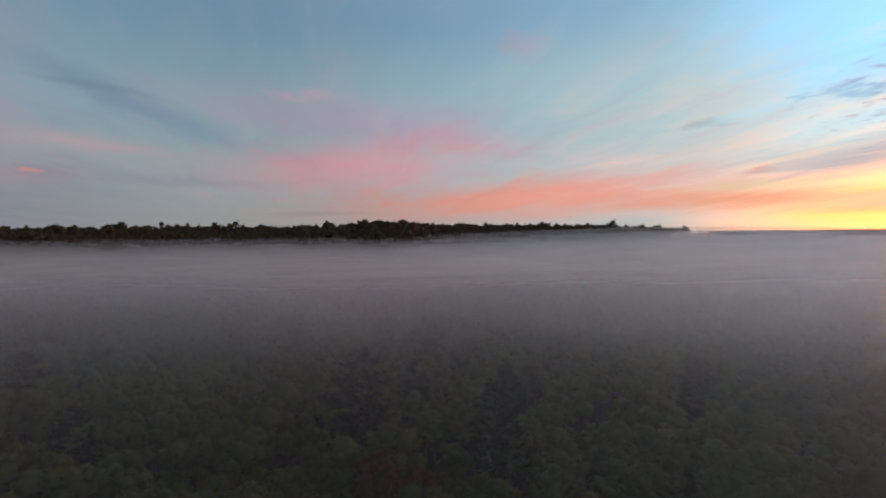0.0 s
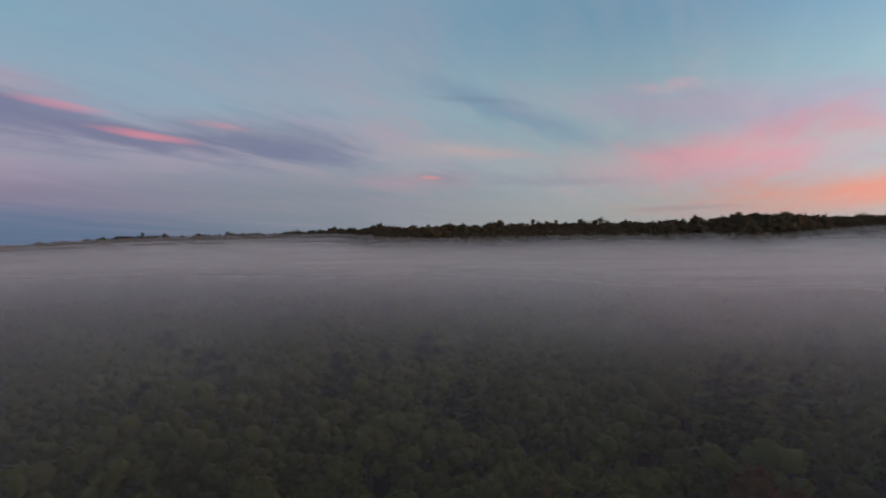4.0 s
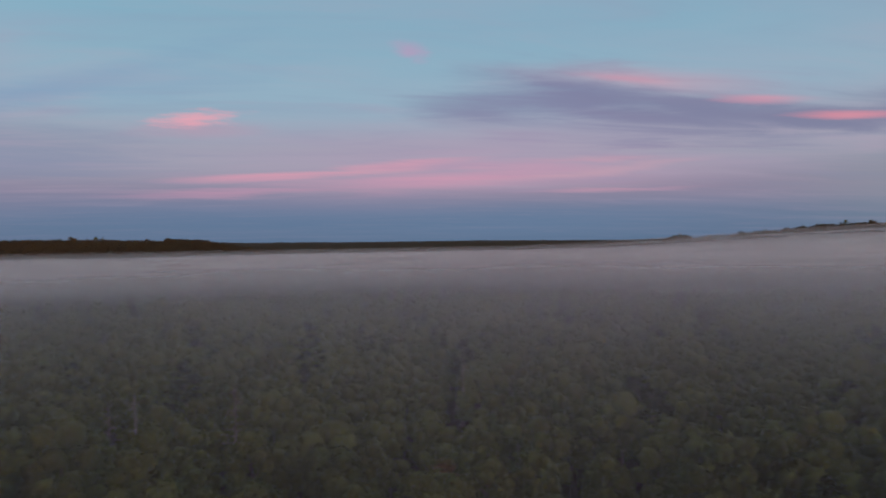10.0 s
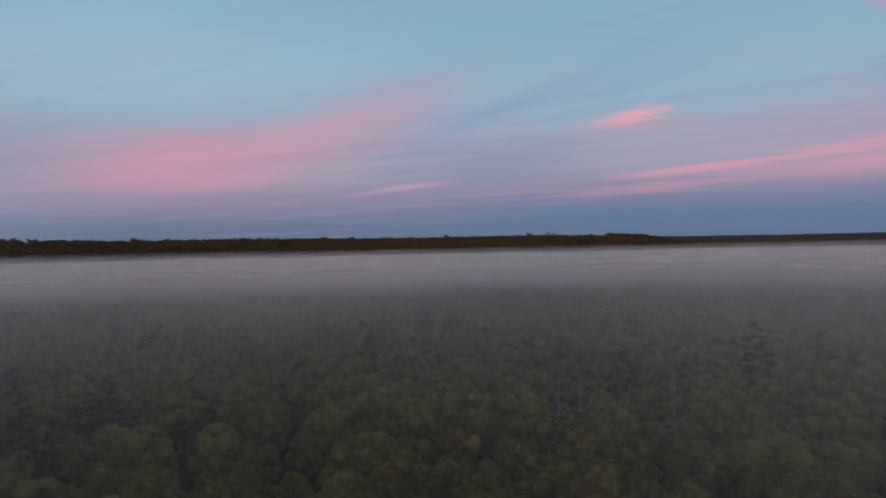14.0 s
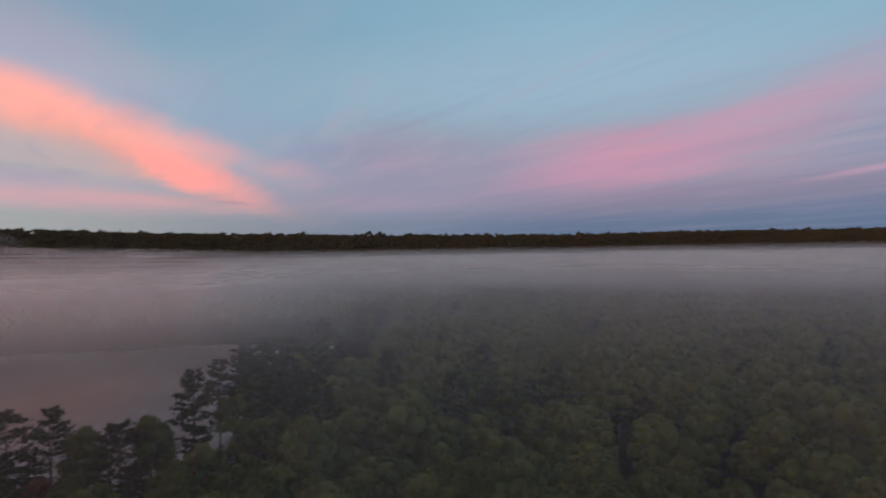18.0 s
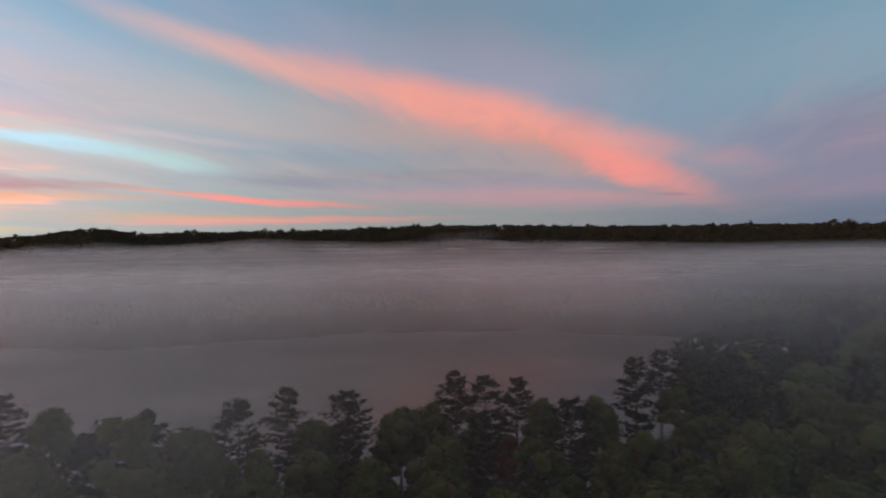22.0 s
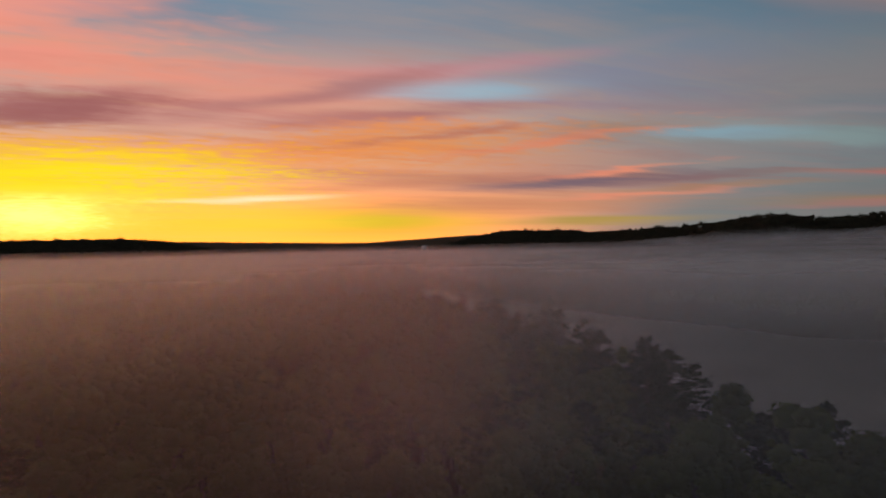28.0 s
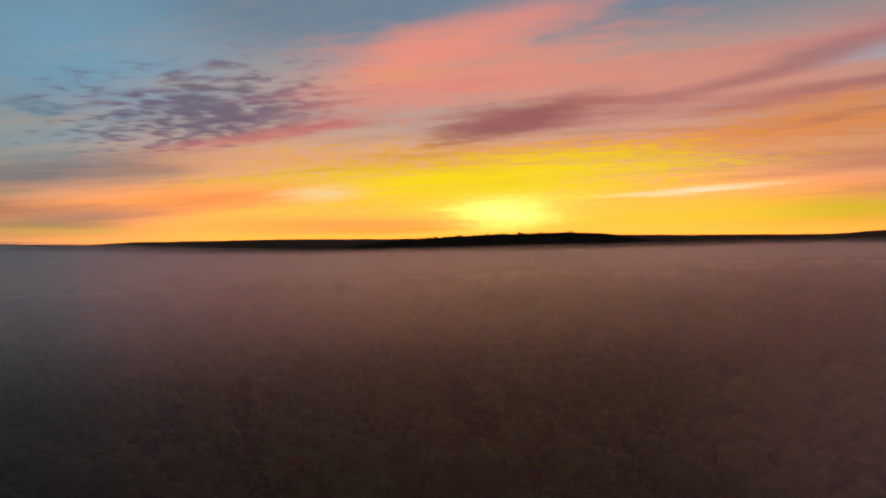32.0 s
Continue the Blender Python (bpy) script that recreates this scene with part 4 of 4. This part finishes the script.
# water tower far off, its shaft lost in the fog
x, y = polar(258.9, 1240)
z = float(land(np.array([x]), np.array([y]))[0])
tower = tagged(new("water_tower"), "pale blue-white water tower rising out of the fog", "water tower")
tower.matrix_basis = pose(x, y, 0)
low = min(z, 36.0)
for nm, r1, r2, z1, z2, lab in (("base", 3.4, 3.0, low - 1, low + 2.0, "concrete base"), ("shaft", 1.9, 1.7, low + 2.0, 41.5, ""), ("tank", 4.0, 4.0, 42.8, 51.6, "pale cylindrical tank"),
                                ("skirt", 1.7, 4.0, 41.5, 42.8, ""), ("roof", 4.1, 0.5, 51.6, 53.0, "")):
    bm = bmesh.new()
    bmesh.ops.create_cone(bm, cap_ends=True, segments=24, radius1=r1, radius2=r2, depth=z2 - z1, matrix=Matrix.Translation((0, 0, (z1 + z2) / 2)))
    ob = part(nm, bm, STEEL, tower, lab)
    if nm == "tank":
        for j in range(3):
            bm = bmesh.new()
            bmesh.ops.create_cone(bm, cap_ends=True, segments=24, radius1=4.08, radius2=4.08, depth=0.25, matrix=Matrix.Translation((0, 0, 44.6 + j * 2.6)))
            part("band", bm, STEEL, ob)

# single tall trees along the ridges
broad = [o for o in bpy.data.objects if o.name.startswith("broadleaf_tree")][:5]
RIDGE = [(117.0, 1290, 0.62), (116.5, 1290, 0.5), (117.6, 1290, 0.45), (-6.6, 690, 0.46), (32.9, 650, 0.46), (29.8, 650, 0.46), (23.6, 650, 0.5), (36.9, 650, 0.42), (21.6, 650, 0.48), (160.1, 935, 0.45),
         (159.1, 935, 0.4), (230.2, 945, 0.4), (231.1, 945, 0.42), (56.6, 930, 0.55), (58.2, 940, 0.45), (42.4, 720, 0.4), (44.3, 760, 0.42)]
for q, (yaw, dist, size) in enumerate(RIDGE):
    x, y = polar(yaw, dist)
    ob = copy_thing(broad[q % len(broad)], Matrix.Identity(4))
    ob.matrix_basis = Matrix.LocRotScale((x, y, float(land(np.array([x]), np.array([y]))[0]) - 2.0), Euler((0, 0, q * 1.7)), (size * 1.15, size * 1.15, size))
    tagged(ob, "dark broadleaf tree standing out on the ridge line", "tree", "tall trees on the ridges")

# ---------------------------------------------------------------- ground fog


def fog_depth(x, y, reach):
    """How thick the fog lies. Distance haze is put into the sheets: clear round the eye, denser by reach. The southern
    woods and the near lake lie in thinner fog.
    """
    b, r = np.degrees(np.arctan2(-x, y)), np.hypot(x, y)
    woods = smooth(np.cos(np.radians(b - 130)), 0.45, 0.95) * (1 - smooth(reach, 175, 250))
    lake_ = smooth(np.cos(np.radians(b - 212)), 0.74, 0.93)
    sunward = smooth(np.cos(np.radians(b - 335)), 0.3, 0.85)
    thick = 1.0 + 0.8 * sunward * smooth(reach, 45, 110) - 0.36 * woods - 0.55 * lake_ * (1 - smooth(reach, 60, 95)) + 1.0 * lake_ * smooth(reach, 80, 130)
    warm = smooth(np.cos(np.radians(b - 243)), 0.82, 0.97) * smooth(reach, 24, 45)
    return (0.016 + 0.11 * warm + thick * (reach / 190.0) ** 1.65) * (1 + 0.15 * waves(x, y, 330, 71, 3) * smooth(r, 60, 300))


# height, share and greatest thickness of each layer of fog
LAYERS = [(26.0, 0.03, 3.0), (29.0, 0.04, 2.6), (31.5, 0.05, 2.0), (34.0, 0.07, 1.4), (36.5, 0.10, 0.9), (39.0, 0.14, 0.5), (41.0, 0.18, 0.28), (43.0, 0.20, 0.16),
          (44.5, 0.19, 0.09)]
for k, (level, share, most) in enumerate(LAYERS):
    rr = 2.5 * 1.035 ** np.arange(0, 260)
    fx, fy, quads = polar_grid(rr[rr < 4900], 360)
    fr, fb = np.hypot(fx, fy), np.arctan2(-fx, fy)
    north = smooth(np.cos(fb - radians(14)), 0.35, 0.9)
    hills_ = smooth(np.cos(fb - radians(211)), 0.84, 0.99)
    up = k / 8
    billow = 0.15 * smooth(fr, 100, 600) * waves(fx, fy, 700, 200, 2) + (0.3 + 13 * hills_) * up ** 2 * smooth(fr, 620, 800) * waves(fx, fy, 260, 200, 4)
    patch = 1 + 0.12 * up * waves(fx, fy, 240, 300 + k, 3) * smooth(fr, 250, 600)
    fz = level + (2.0 * north + (6.0 + 13.5 * north + 6.0 * hills_) * up) * smooth(fr, 350, 680) + billow
    # 12 over the tangent of the sight angle; stands for the path through fog
    reach = np.minimum(fr * 12.0 / (48.0 - level), 900)
    limit = most * (1 + 1.2 * north)
    depth = limit * (1 - np.exp(-share * fog_depth(fx, fy, reach) / limit)) * patch
    lake_side = smooth(np.cos(fb - radians(214)), 0.72, 0.92) * smooth(fr, 300, 350) * (1 - smooth(fr, 500, 600))
    depth = depth * (1 - 0.7 * lake_side * smooth(k, 1, 4))     # torn thin over the lake, so that the water mirrors the sky
    fog = mesh_object("ground_fog", np.stack([fx, fy, fz], -1).reshape(-1, 3), quads, FOG, smooth_shade=True)
    fog.data.attributes.new("fog_cover", "FLOAT", "POINT").data.foreach_set("value", (1 - np.exp(-depth)).astype(np.float32).ravel())
    tagged(fog, "thin layer of pale ground fog over lake and forest", "fog", kind="stuff")
# low mist on the lake; its lower sheet adds sheen to brighten the water
for k, (level, most) in enumerate(((0.8, 0.42), (8.0, 0.12))):
    rr = 80 * 1.02 ** np.arange(0, 116)
    fx, fy, quads = polar_grid(rr, 480)
    fr, off = np.hypot(fx, fy), -shore_distance(fx, fy)
    cover = most * smooth(off, 0.5, 7 + 30 * k) * (0.85 + 0.15 * smooth(fr + 30 * waves(fx, fy, 260, 400, 2), 270, 420))
    some = (cover.ravel()[quads] > 0.002).any(1)
    mist = mesh_object("lake_mist", np.stack([fx, fy, level + 0.05 * waves(fx, fy, 300, 410 + k, 2)], -1).reshape(-1, 3), quads[some], FOG, smooth_shade=True)
    mist.data.attributes.new("fog_cover", "FLOAT", "POINT").data.foreach_set("value", np.clip(cover, 0, 1).astype(np.float32).ravel())
    tagged(mist, "low pale mist sheet on the lake, added as a sheen to brighten the water", "fog", kind="stuff")
scene.cycles.transparent_max_bounces = 32
